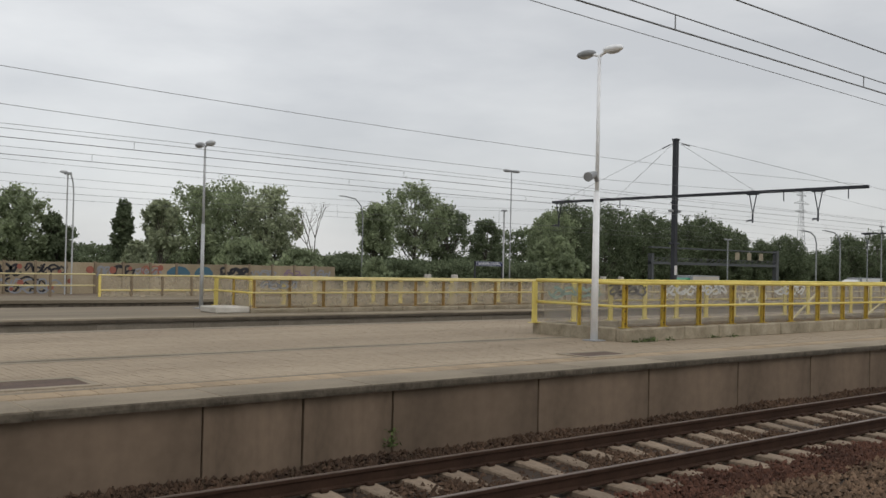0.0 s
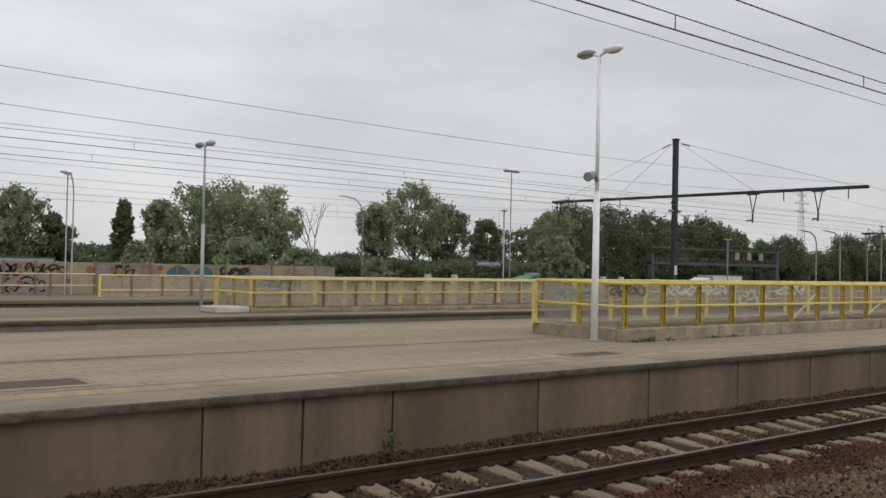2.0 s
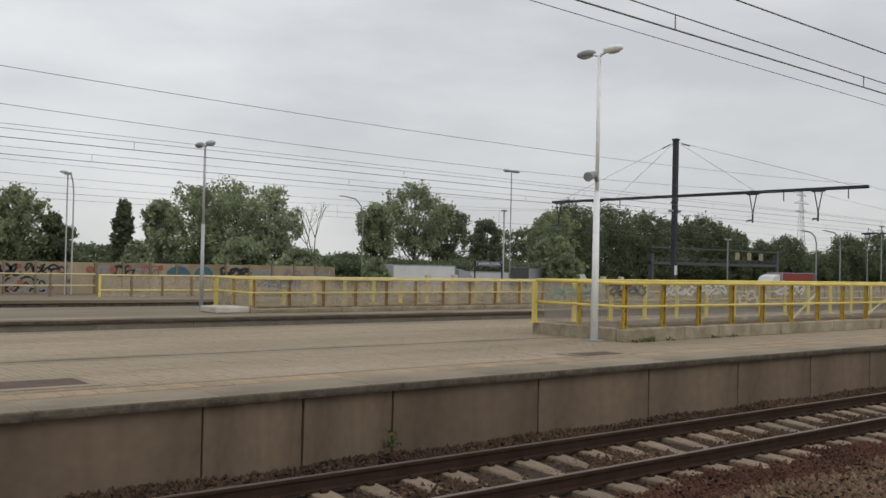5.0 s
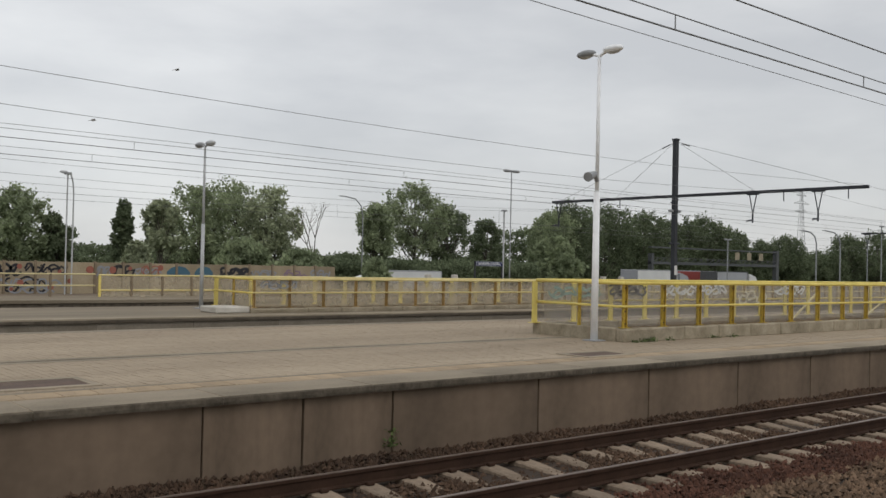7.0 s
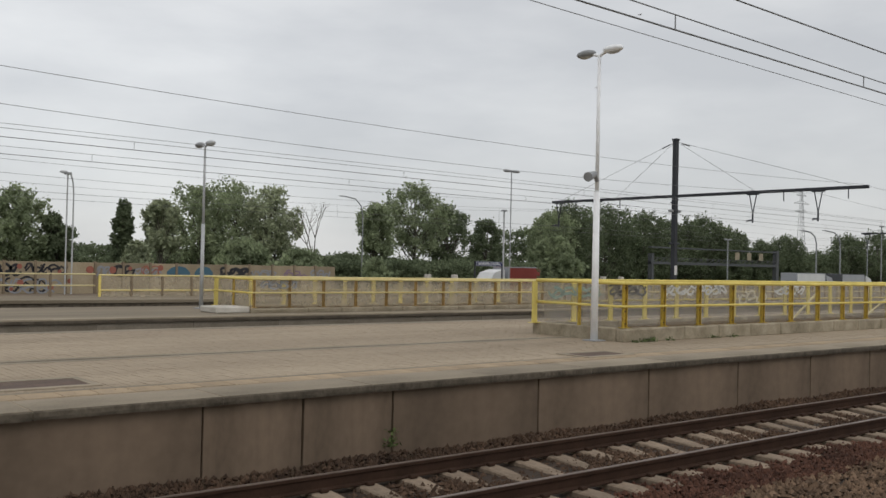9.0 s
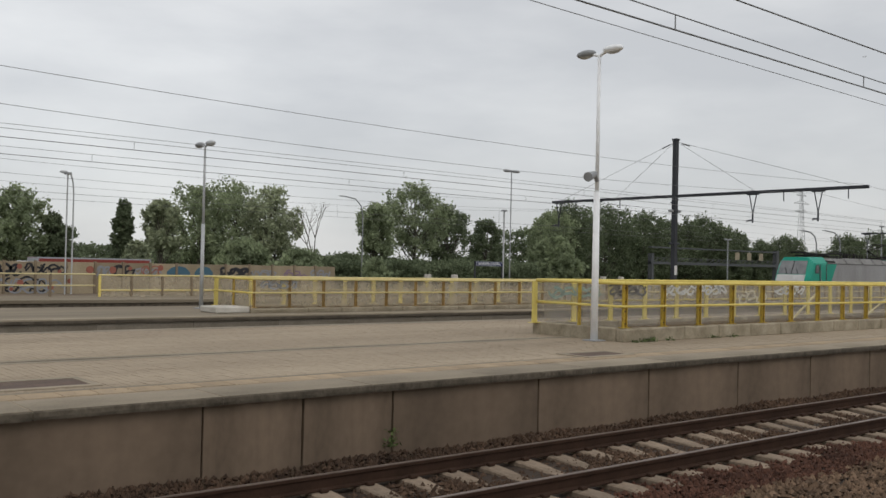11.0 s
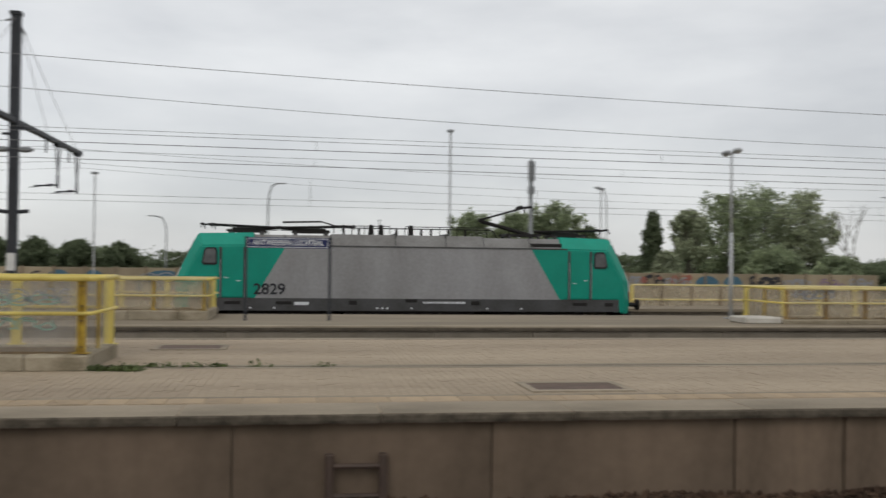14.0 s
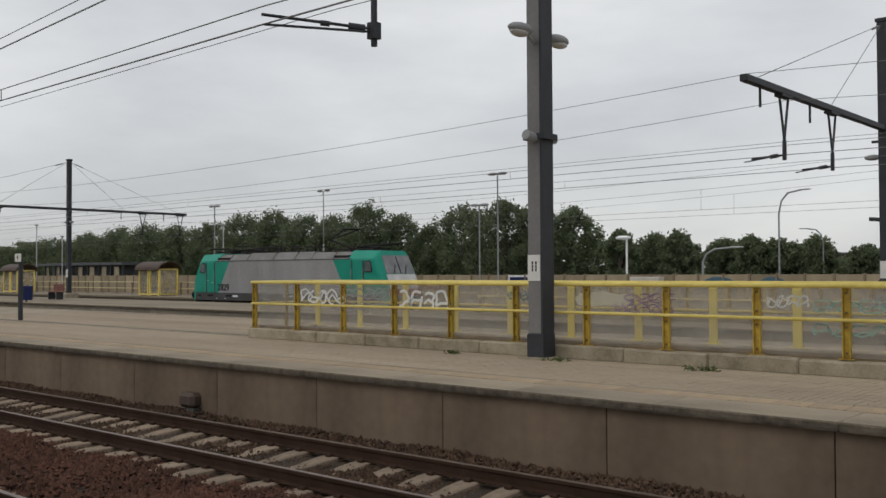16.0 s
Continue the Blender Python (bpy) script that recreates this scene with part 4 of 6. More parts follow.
    part("front_band", boxes((min(s * 8.9, s * 9.055), max(s * 8.9, s * 9.055), -1.11, 1.11, 1.18, 1.56)), "loco_red", cab, "red band across the cab front")
    for y in (-0.86, 0.86):
        part("headlight", rods(((s * 9.03, y, 1.42), (s * 9.07, y, 1.42), 0.1), n=12), "lens", cab, "round headlight")
        bf = bmesh.new()
        rod(bf, (s * 9.0, y, 1.02), (s * 9.42, y, 1.02), 0.09, n=10)
        rod(bf, (s * 9.42, y, 1.02), (s * 9.5, y, 1.02), 0.23, n=14)
        part("buffer", bf, "loco_dark", cab, "round black buffer")
    part("coupling", boxes((min(s * 8.9, s * 9.25), max(s * 8.9, s * 9.25), -0.12, 0.12, 0.9, 1.12), (min(s * 8.8, s * 9.1), max(s * 8.8, s * 9.1), -1.1, 1.1, 0.4, 0.75)), "loco_dark", cab)
    # a bogie with four wheels
    bg = part("bogie", boxes((s * 5.2 - 1.9, s * 5.2 + 1.9, -1.2, 1.2, 0.35, 0.78), bevel=0.04), "loco_dark", loco, "grimy bogie frame")
    for dx in (-1.3, 1.3):
        for y in (-0.76, 0.76):
            part("wheel", rods(((s * 5.2 + dx, y - 0.06, 0.6), (s * 5.2 + dx, y + 0.06, 0.6), 0.6), n=24), "loco_dark", bg)
part("transformer", boxes((-2.6, 2.6, -1.3, 1.3, 0.3, 0.78), bevel=0.04), "loco_dark", loco, "dark underfloor transformer box")
for xa, xb, za, zb in ((-5.2, -4.6, 0.98, 1.1), (-0.2, 0.25, 1.08, 1.22), (-2.4, -2.1, 0.98, 1.14), (2.4, 2.75, 0.98, 1.14)):
    part("sill_fitting", boxes((xa, xb, -W - 0.02, -W, za, zb)), "loco_dark", loco, "dark filler flap")
part("sill_label", boxes((-4.5, -3.95, -W - 0.012, -W, 0.96, 1.08), *[(x, x + 0.08, -W - 0.012, -W, 0.82, 0.88) for x in (-1.35, -1.15, -0.95, 0.0, 3.0, 4.4, -6.2, -5.3)],
                         *[(0.5 + 0.13 * i, 0.6 + 0.13 * i, -W - 0.012, -W, 1.04, 1.12) for i in range(13)]), "sign_white", loco, "small white data labels")
for x in (-4.9, -3.12, -0.6, 1.4, 2.92, 4.8):
    part("roof_joint", rods(((x, -1.44, 3.27), (x, -1.07, 3.67), 0.018), ((x, 1.44, 3.27), (x, 1.07, 3.67), 0.018), n=5), "loco_sill", roof)
words("running_number", text_mesh("2829", 0.58, 1.2), "ink", loco, (-5.45, -W - 0.012, 1.55), "black running number")
part("side_livery_label", boxes((-0.25, 0.2, W, W + 0.012, 1.0, 1.1)), "sign_white", loco)


def pantograph(x, s, raised, label):
    t = part("pantograph", boxes((x - 0.75, x + 0.75, -0.7, -0.64, 3.78, 3.86), (x - 0.75, x + 0.75, 0.64, 0.7, 3.78, 3.86), (x - 0.7, x - 0.6, -0.7, 0.7, 3.78, 3.88), (x + 0.6, x + 0.7, -0.7, 0.7, 3.78, 3.88)), "loco_dark", loco, label)
    for a in (-0.6, 0.6):
        for b in (-0.66, 0.66):
            part("insulator", rods(((x + a, b, 3.4), (x + a, b, 3.8), 0.075), n=8), "loco_sill", t)
    if raised:
        pts = ((x + s * 0.4, 3.85), (x - s * 1.75, 4.42), (x + s * 0.15, 4.97))
    else:
        pts = ((x + s * 0.6, 3.9), (x - s * 1.3, 3.98), (x + s * 1.5, 4.06))
    part("lower_arm", rods(((pts[0][0], 0, pts[0][1]), (pts[1][0], 0, pts[1][1]), 0.065), ((pts[0][0] - 0.25 * s, 0.1, pts[0][1]), (pts[1][0] + 0.1 * s, 0.1, pts[1][1] - 0.1), 0.02), n=6), "loco_dark", t)
    part("upper_arm", rods(((pts[1][0], -0.05, pts[1][1]), (pts[2][0], -0.5, pts[2][1]), 0.04), ((pts[1][0], 0.05, pts[1][1]), (pts[2][0], 0.5, pts[2][1]), 0.04), n=6), "loco_dark", t)
    x2, z2 = pts[2]
    bm = rods(*[((x2 + e, -0.78, z2 - 0.14), (x2 + e, -0.5, z2 + 0.03), 0.022) for e in (-0.2, 0.2)], *[((x2 + e, 0.78, z2 - 0.14), (x2 + e, 0.5, z2 + 0.03), 0.022) for e in (-0.2, 0.2)],
              *[((x2 + e, -0.5, z2 + 0.03), (x2 + e, 0.5, z2 + 0.03), 0.04) for e in (-0.2, 0.2)], ((x2 - 0.3, -0.3, z2), (x2 + 0.3, -0.3, z2), 0.02), ((x2 - 0.3, 0.3, z2), (x2 + 0.3, 0.3, z2), 0.02), n=6)
    part("collector_head", bm, "loco_dark", t)


pantograph(-6.4, -1, False, "folded dark pantograph")
pantograph(-3.9, 1, False, "folded dark pantograph")
pantograph(4.7, 1, True, "raised dark pantograph")
pantograph(6.6, 1, False, "folded dark pantograph")
bm = bmesh.new()
for x in (-2.6, -2.0, -1.5, -1.1, -0.5, 0.1, 0.5, 0.9, 1.6, 2.3):
    rod(bm, (x, -0.55, 3.6), (x, -0.55, 4.0), 0.06, 0.045, 6)
rod(bm, (-2.9, -0.55, 3.99), (3.4, -0.55, 3.99), 0.024, n=5)
for x in (-1.5, -1.1, 0.1):
    rod(bm, (x, -0.3, 3.6), (x, -0.3, 4.14), 0.12, 0.09, 8)
rod(bm, (3.4, -0.55, 3.99), (3.7, -0.6, 3.5), 0.024, n=5)
for x in (-3.0, -2.3, -1.8, -0.8, -0.2, 1.2, 1.9, 2.7, 3.1):
    rod(bm, (x, -0.95, 3.6), (x, -0.95, 4.06), 0.016, n=4)
rod(bm, (-3.0, -0.95, 4.06), (-0.8, -0.95, 4.06), 0.016, n=4)
rod(bm, (-0.2, -0.95, 4.06), (3.1, -0.95, 4.06), 0.016, n=4)
rod(bm, (-3.0, -0.95, 4.06), (-3.5, -0.95, 4.2), 0.03, n=5)
rod(bm, (-3.5, -0.95, 4.2), (-5.0, -0.8, 4.16), 0.04, n=5)
box(bm, -6.2, -3.2, -0.4, 0.4, 3.5, 3.62)
box(bm, 3.6, 6.2, -0.4, 0.4, 3.5, 3.6)
part("roof_conductor", bm, "loco_dark", loco, "dark roof insulators and conductor bar")


# ---- road traffic ----
def lorry(paint, box_paint, length, label, s=1, high=3.95):
    """An articulated lorry in its own space; s: the way it faces along x."""
    t = thing("lorry", label, "lorry", (0, 75, -2.56), "road traffic")
    cab = part("cab", prism(bmesh.new(), [(s * 0.0, 0.5), (s * 2.3, 0.5), (s * 2.35, 1.5), (s * 2.1, 2.5), (s * 1.5, high - 0.65), (s * 0.2, high - 0.3), (s * 0.0, high - 0.35)], -1.2, 1.2), "car_" + paint, t)
    part("windscreen", prism(bmesh.new(), [(s * 2.36, 1.65), (s * 2.38, 1.7), (s * 2.14, 2.5), (s * 2.1, 2.48)], -1.05, 1.05), "loco_glass", cab)
    part("side_window", boxes((min(s * 1.2, s * 2.0), max(s * 1.2, s * 2.0), -1.21, -1.2, 1.75, 2.4)), "loco_glass", cab)
    a, b = sorted((-s * 0.5, -s * (0.5 + length)))
    tr = part("trailer", boxes((a, b, -1.25, 1.25, 1.15, high), bevel=0.05), "car_" + box_paint, t)
    part("trailer_frame", boxes((a + 0.02, b - 0.02, -1.26, 1.26, high - 0.1, high + 0.01), (a - 0.01, a + 0.12, -1.26, 1.26, 1.15, high - 0.05), (b - 0.12, b + 0.01, -1.26, 1.26, 1.15, high - 0.05)), "car_grey" if box_paint != "grey" else "gantry", tr)
    part("chassis", boxes((min(a, s * 2), max(b, s * 2), -0.5, 0.5, 0.6, 1.1)), "black", t)
    for x in (s * 1.4, -s * 1.5, -s * (length - 1.5), -s * (length - 2.8)):
        for y in (-1.05, 1.05):
            part("wheel", rods(((x, y - 0.14, 0.5), (x, y + 0.14, 0.5), 0.5), n=14), "tyre", t)
    return t


def van(paint, label, s=1):
    t = thing("van", label, "van", (0, 75, -2.56), "road traffic")
    bd = part("body", prism(bmesh.new(), [(-s * 2.6, 0.4), (s * 2.6, 0.4), (s * 2.6, 1.2), (s * 1.7, 1.5), (s * 1.1, 2.6), (-s * 2.5, 2.75), (-s * 2.6, 2.5)], -0.98, 0.98), "car_" + paint, t)
    part("windscreen", prism(bmesh.new(), [(s * 1.72, 1.55), (s * 1.76, 1.56), (s * 1.2, 2.5), (s * 1.14, 2.5)], -0.9, 0.9), "loco_glass", bd)
    part("side_window", boxes((min(s * 0.2, s * 1.2), max(s * 0.2, s * 1.2), -0.99, -0.98, 1.6, 2.3)), "loco_glass", bd)
    for x in (-1.7, 1.7):
        for y in (-0.85, 0.85):
            part("wheel", rods(((x, y - 0.1, 0.36), (x, y + 0.1, 0.36), 0.36), n=12), "tyre", t)
    return t


TRAFFIC = [
    (lorry("green", "cream", 6.0, "green-cabbed lorry with a cream box body", -1, 3.3), 77, [(0, 1.36), (1, 1.165), (3, 0.835), (4, 0.69), (6, 0.36), (16, -2.6)]),
    (lorry("white", "grey", 6.8, "white-cabbed lorry with a grey curtain-sided trailer"), 72, [(0, -0.13), (2, 0.315), (3, 0.59), (3.5, 0.72), (4, 0.84), (6.5, 1.42), (7.5, 1.65), (8.5, 1.86), (9.2, 2.02), (16, 3.6)]),
    (lorry("grey", "white", 7.6, "grey-cabbed lorry with a white box trailer"), 72, [(0, -0.45), (6.5, 1.21), (7.5, 1.45), (8.5, 1.69), (9.2, 1.86), (16, 3.4)]),
    (lorry("white", "white", 7.0, "white lorry with a white box trailer", -1, 3.35), 78, [(0, 1.95), (6.3, 0.74), (7.0, 0.715), (7.5, 0.66), (8.5, 0.52), (10, 0.1), (16, -2.4)]),
    (lorry("white", "red", 9.0, "white-cabbed lorry with a dark red container", -1), 77, [(0, 2.56), (3, 2.01), (4, 1.83), (7.5, 1.18), (8.5, 1.015), (9.0, 0.927), (9.2, 0.89), (9.6, 0.79), (11.3, 0.15), (16, -2.7)]),
    (lorry("white", "grey", 8.0, "white-cabbed lorry with a pale grey box", -1), 79, [(0, 4.2), (11.5, 2.02), (12.3, 1.865), (13.2, 1.695), (16, 1.16)]),
    (van("lime", "pale lime-green van on the road", -1), 76, [(0, 1.74), (1, 1.48), (2, 1.26), (3, 1.0), (4, 0.78), (16, -2.9)]),
    (van("white", "white delivery van on the road", -1), 74, [(0, 3.2), (11.5, 1.15), (13.3, 0.83), (13.9, 0.72), (16, 0.34)]),
]


def bird(label):
    """A small bird in glide: body, two bent wings and a tail."""
    t = thing("bird", label, "bird", (0, 30, 6), "birds")
    k = 0.6
    part("body", dome(bmesh.new(), (0, 0, 0), 0.13 * k, 0.045 * k, 0.045 * k, 8), "bird_grey", t, smooth=True)
    for s in (-1, 1):
        bm = bmesh.new()
        top = [bm.verts.new(Vector(c) * k) for c in ((0.06, s * 0.03, 0.025), (0.05, s * 0.13, 0.07), (-0.03, s * 0.27, 0.05), (-0.06, s * 0.13, 0.065), (-0.06, s * 0.03, 0.02))]
        low = [bm.verts.new(v.co - Vector((0, 0, 0.012))) for v in top]
        bm.faces.new(top), bm.faces.new(low[::-1])
        for i in range(5):
            bm.faces.new((top[i], low[i], low[(i + 1) % 5], top[(i + 1) % 5]))
        part("wing", bm, "bird_grey", t)
    part("tail", prism(bmesh.new(), [(-0.07, -0.004), (-0.16, -0.004), (-0.16, 0.007), (-0.07, 0.007)], -0.02, 0.02), "bird_grey", t)
    return t


BIRDS = [(bird("small dark grey bird flying over the platforms"), rows) for rows in (
    ((0, -43.0, 3.0), (6.5, 8.82, 7.06), (6.7, 10.41, 7.22), (6.9, 12.2, 7.6), (7.1, 14.15, 7.93), (7.3, 16.21, 8.45), (7.5, 18.42, 9.1), (7.7, 20.86, 9.73), (9.0, 37.0, 14.0), (16, 125.0, 36.0)),
    ((0, -39.0, 5.0), (6.7, 8.2, 5.78), (6.9, 9.64, 5.76), (7.1, 11.31, 5.83), (7.3, 13.21, 6.0), (7.5, 15.37, 6.3), (7.7, 17.66, 6.68), (7.9, 20.1, 7.16), (9.0, 34.0, 10.0), (16, 124.0, 30.0)),
    ((0, -51.0, 4.0), (7.5, 8.54, 8.06), (7.7, 10.13, 8.45), (7.9, 11.95, 8.95), (8.1, 13.98, 9.46), (8.3, 16.17, 10.05), (8.5, 18.59, 10.82), (9.5, 31.0, 14.5), (16, 112.0, 40.0)))]


# ---- boundary wall ----
wall = structure(new("boundary_wall"), "long precast concrete boundary wall covered in graffiti", "wall")
PITCH = 1.42
WALL_X = -84.0 - 30 * PITCH
wp = part("panel", boxes((0.06, PITCH - 0.06, WALL_Y, WALL_Y + 0.08, -0.46, 1.22), bevel=0.008), "wall", wall)
wq = part("post", boxes((-0.055, 0.055, WALL_Y - 0.06, WALL_Y + 0.14, -0.46, 1.27), bevel=0.008), "wall_post", wall)
for i in range(1, 111):
    for src, nm in ((wp, "panel"), (wq, "post")):
        ob = new(nm, src.data)
        ob.parent = wall
        ob.location.x = WALL_X + PITCH * i
wp.location.x = wq.location.x = WALL_X
YW = WALL_Y - 0.012
GR = random.Random(4)
colours = ["black", "red", "black", "orange", "blue", "grey", "black", "red", "grey", "blue", "cream", "black", "teal"]
k = 0
for x0, x1, z0, z1, n, w, c in ((12.0, 13.3, 0.5, 1.12, 3, 0.13, "black"), (13.5, 15.4, 0.62, 1.14, 5, 0.1, "black"), (12.2, 15.2, -0.35, 0.45, 5, 0.09, "grey"), (12.6, 14.6, -0.3, 0.5, 3, 0.1, "black"),
                                (16.9, 17.6, 0.5, 1.05, 2, 0.09, "grey"), (17.8, 18.8, 0.55, 1.1, 2, 0.1, "black"), (18.9, 20.3, 0.5, 1.0, 3, 0.09, "grey"), (19.2, 20.1, 0.6, 1.1, 2, 0.06, "red"),
                                (23.6, 25.4, 0.55, 1.08, 3, 0.15, "black"), (25.5, 27.0, 0.5, 1.0, 3, 0.08, "grey"), (27.6, 29.0, 0.5, 1.0, 3, 0.08, "purple"), (29.3, 30.6, 0.5, 1.0, 3, 0.1, "grey"), (-4.3, -2.6, 0.55, 1.1, 4, 0.11, "red")):
    tag_part(tag_strokes(GR, x0, x1, z0, z1, YW - 0.004 * (k % 3), n, w), "spray_" + c, wall)
    k += 1
for x, z, r in ((13.25, 0.98, 0.16), (13.3, 0.2, 0.2), (12.9, -0.1, 0.12), (14.7, 0.0, 0.2), (15.1, 0.75, 0.13), (16.56, 0.86, 0.25), (17.7, 0.86, 0.24), (18.6, 0.95, 0.14), (20.2, 1.0, 0.2), (15.6, 0.3, 0.15)):
    part("graffiti_dot", rods(((x, YW - 0.012, z), (x, WALL_Y + 0.002, z), r * 0.75), n=14), "spray_red", wall)
x = -62.0
while x < -1:
    w = GR.uniform(1.2, 2.6)
    if GR.random() < 0.75:
        tag_part(tag_strokes(GR, x, x + w, GR.uniform(-0.2, 0.4), GR.uniform(0.8, 1.12), YW - 0.004 * (k % 3), GR.choice((2, 3, 4)), GR.uniform(0.05, 0.1)), "spray_" + colours[k % len(colours)], wall)
    x += w * 1.3
    k += 1
# colour fields behind the tags
for x0, x1, c in ((20.55, 21.85, "blue"), (22.1, 23.15, "blue"), (-23.0, -20.6, "blue"), (-19.8, -18.0, "blue"), (-12.0, -10.7, "blue"), (-10.3, -9.2, "blue"), (-7.8, -5.2, "blue"), (-3.0, -1.6, "cream"), (-1.5, -0.3, "cream")):
    bm = bmesh.new()
    cx, hw = (x0 + x1) / 2, (x1 - x0) / 2
    low = 0.55 if x0 > 10 else 0.1
    prism(bm, [(cx - hw, low), (cx + hw, low)] + [(cx + hw * math.cos(math.pi * i / 10) * (1 + 0.05 * math.sin(i * 2.3)), low + (1.1 - low) * math.sin(math.pi * i / 10) ** 0.7) for i in range(1, 10)], YW + 0.006, WALL_Y + 0.002)
    part("graffiti_field", bm, "spray_" + c, wall)
# a navy panel with a pale rim
plate = part("painted_panel", boxes((-35.6, -33.95, WALL_Y - 0.03, WALL_Y + 0.002, 0.55, 1.2), bevel=0.02), "sign_white", wall, "navy painted panel with a pale rim")
part("painted_field", boxes((-35.45, -34.1, WALL_Y - 0.036, WALL_Y - 0.03, 0.6, 1.08)), "navy", plate)
# tall black capitals, written backwards
glyphs = {
    "R": [[(1, 0), (1, 1), (0.25, 0.95), (0.15, 0.7), (0.3, 0.5), (1, 0.48)], [(0.6, 0.48), (0, 0)]],
    "E": [[(0.35, 0.55), (0.2, 0.8), (0.15, 1), (0.95, 1), (0.9, 0.5), (0.3, 0.52)], [(0.9, 0.5), (0.75, 0.0), (0, 0.02), (0.05, 0.2)]],
    "V": [[(0, 1), (0.5, 0), (1, 1)]],
    "t": [[(0.7, 1), (0.65, 0.2), (0.35, 0), (0, 0.15)], [(0.2, 0.72), (1.1, 0.7)]],
}
bm = bmesh.new()
for ch, gx in zip("RtRVREt", (1.05, -9, 2.4, 3.75, 5.2, 6.5, 7.6)):
    if gx > -5:
        for st in glyphs[{2.4: "E"}.get(gx, ch)]:
            stroke(bm, [(gx + a * 0.85, 0.22 + b * 0.82) for a, b in st], 0.13, YW - 0.01)
part("graffiti_capitals", bm, "spray_black", wall, "tall black hand-painted capitals")

fence3 = thing("railing", "low pale yellow railing before the boundary wall", "railing", (0, 44.0, -0.4), "platform railings")
for z in (1.1, 0.58):
    part("handrail", rods(((-123.2, 0, z), (15.6, 0, z), 0.035), n=6), "pale_yellow", fence3)
pp = part("post", boxes((-0.05, 0.05, -0.04, 0.04, 0, 1.1)), "wall_post", fence3)
pp.location.x = -123.2
for i in range(1, 58):
    ob = new("post", pp.data)
    ob.parent, ob.location = fence3, (-123.2 + 2.4 * i, 0, 0)
fence4 = thing("railing", "yellow railing with sandy panes at the end of the far strip", "railing", (0, 43.7, -0.45), "platform railings")
for z in (1.12, 0.42):
    part("handrail", rods(((15.66, 0, z), (28, 0, z), 0.04), n=6), "cream_rail", fence4)
for i in range(9):
    x = 15.7 + 1.5 * i
    part("post", boxes((x - 0.05, x + 0.05, -0.04, 0.04, 0, 1.1)), "yellow" if i == 0 else "wall_post", fence4)
    if i < 8:
        part("pane", boxes((x + 0.06, x + 1.44, 0.0, 0.01, 0.1, 1.06)), "plexi_sand", fence4)


# ---- far poles, gantry, pylon ----
def street_lamp(ratio, slope, y, z0, label, arm=1.6, side=1, r=0.09, style="curve"):
    top = 1.5 + slope * y
    r *= 0.75
    t = thing("street_lamp" if style != "plain" else "pole", label, "lamp post" if style != "plain" else "pole", (ratio * y, y, z0), "street lamps")
    h = top - z0
    if style == "curve":
        pts = [(0, 0, 0), (0, 0, h * 0.82), (side * arm * 0.12, 0, h * 0.92), (side * arm * 0.4, 0, h * 0.98), (side * arm, 0, h)]
        part("pole", bent(pts, r, 7), "grey_paint" if y > 60 else "pale_grey", t)
        part("lamp_head", dome(bmesh.new(), (side * (arm + min(0.3, arm * 0.4)), 0, h), min(0.5, arm * 0.55), min(0.16, arm * 0.2), 0.07, 8), "pale_grey", t)
    elif style == "twin":
        part("pole", rods(((0, 0, 0), (0, 0, h), r), n=8), "grey_paint", t)
        for s in (-1, 1):
            part("lamp_head", dome(bmesh.new(), (s * 0.35, 0, h), 0.38, 0.16, 0.09, 8), "grey_paint", t)
    elif style == "short":
        part("pole", rods(((0, 0, 0), (0, 0, h), r), n=8), "white_paint", t)
        part("lamp_head", dome(bmesh.new(), (-0.25, 0, h), 0.55, 0.25, 0.14, 8), "white_paint", t)
    else:
        part("pole", rods(((0, 0, 0), (0, 0, h), r), n=8), "grey_paint" if y > 60 else "pale_grey", t)
        part("cap", boxes((-0.14, 0.14, -0.14, 0.14, h, h + 0.1)), "grey_paint", t)
    return t


street_lamp(0.330, 0.0865, 46.5, -0.45, "grey pole with a curved lamp arm at the wall", 0.35, -1, 0.05)
street_lamp(0.3235, 0.084, 46.3, -0.45, "slim grey pole before the wall", r=0.05, style="plain")
street_lamp(0.692, 0.083, 90, -2.6, "curved grey street lamp among the trees", 2.6, -1)
street_lamp(0.951, 0.137, 43.5, -0.45, "grey pole with a twin lamp", r=0.045, style="twin")
street_lamp(0.938, 0.078, 43.8, -0.45, "grey pole with a small box", r=0.07, style="plain")
street_lamp(0.1567, 0.142, 43.0, -0.45, "tall slim pale grey pole", r=0.06, style="plain")
street_lamp(-0.0335, 0.083, 80, -2.6, "curved grey street lamp beyond the wall", 0.8, 1, 0.1)
street_lamp(-0.2056, 0.088, 46.0, -0.45, "slim grey pole with a small cap", r=0.05, style="plain")
street_lamp(-0.39, 0.083, 80, -2.6, "curved grey street lamp beyond the wall", 2.0, 1, 0.1)
street_lamp(-0.344, 0.042, 110, -2.6, "far curved grey street lamp", 2.0, -1, 0.1)
street_lamp(-0.135, 0.047, 100, -2.6, "far curved grey street lamp", 1.2, -1, 0.1)
street_lamp(0.055, 0.031, 110, -2.6, "far curved grey street lamp", 1.2, -1, 0.1)
street_lamp(0.082, 0.046, 100, -2.6, "far slim grey lamp pole", r=0.09, style="plain")
street_lamp(-0.5735, 0.038, 52, -2.6, "short white lamp post behind the wall", r=0.09, style="short")
street_lamp(-0.477, 0.024, 62, -2.6, "far curved grey street lamp", 2.2, 1, 0.1)
street_lamp(-0.766, 0.128, 44, -0.45, "tall slim grey lamp pole", r=0.06, style="twin")
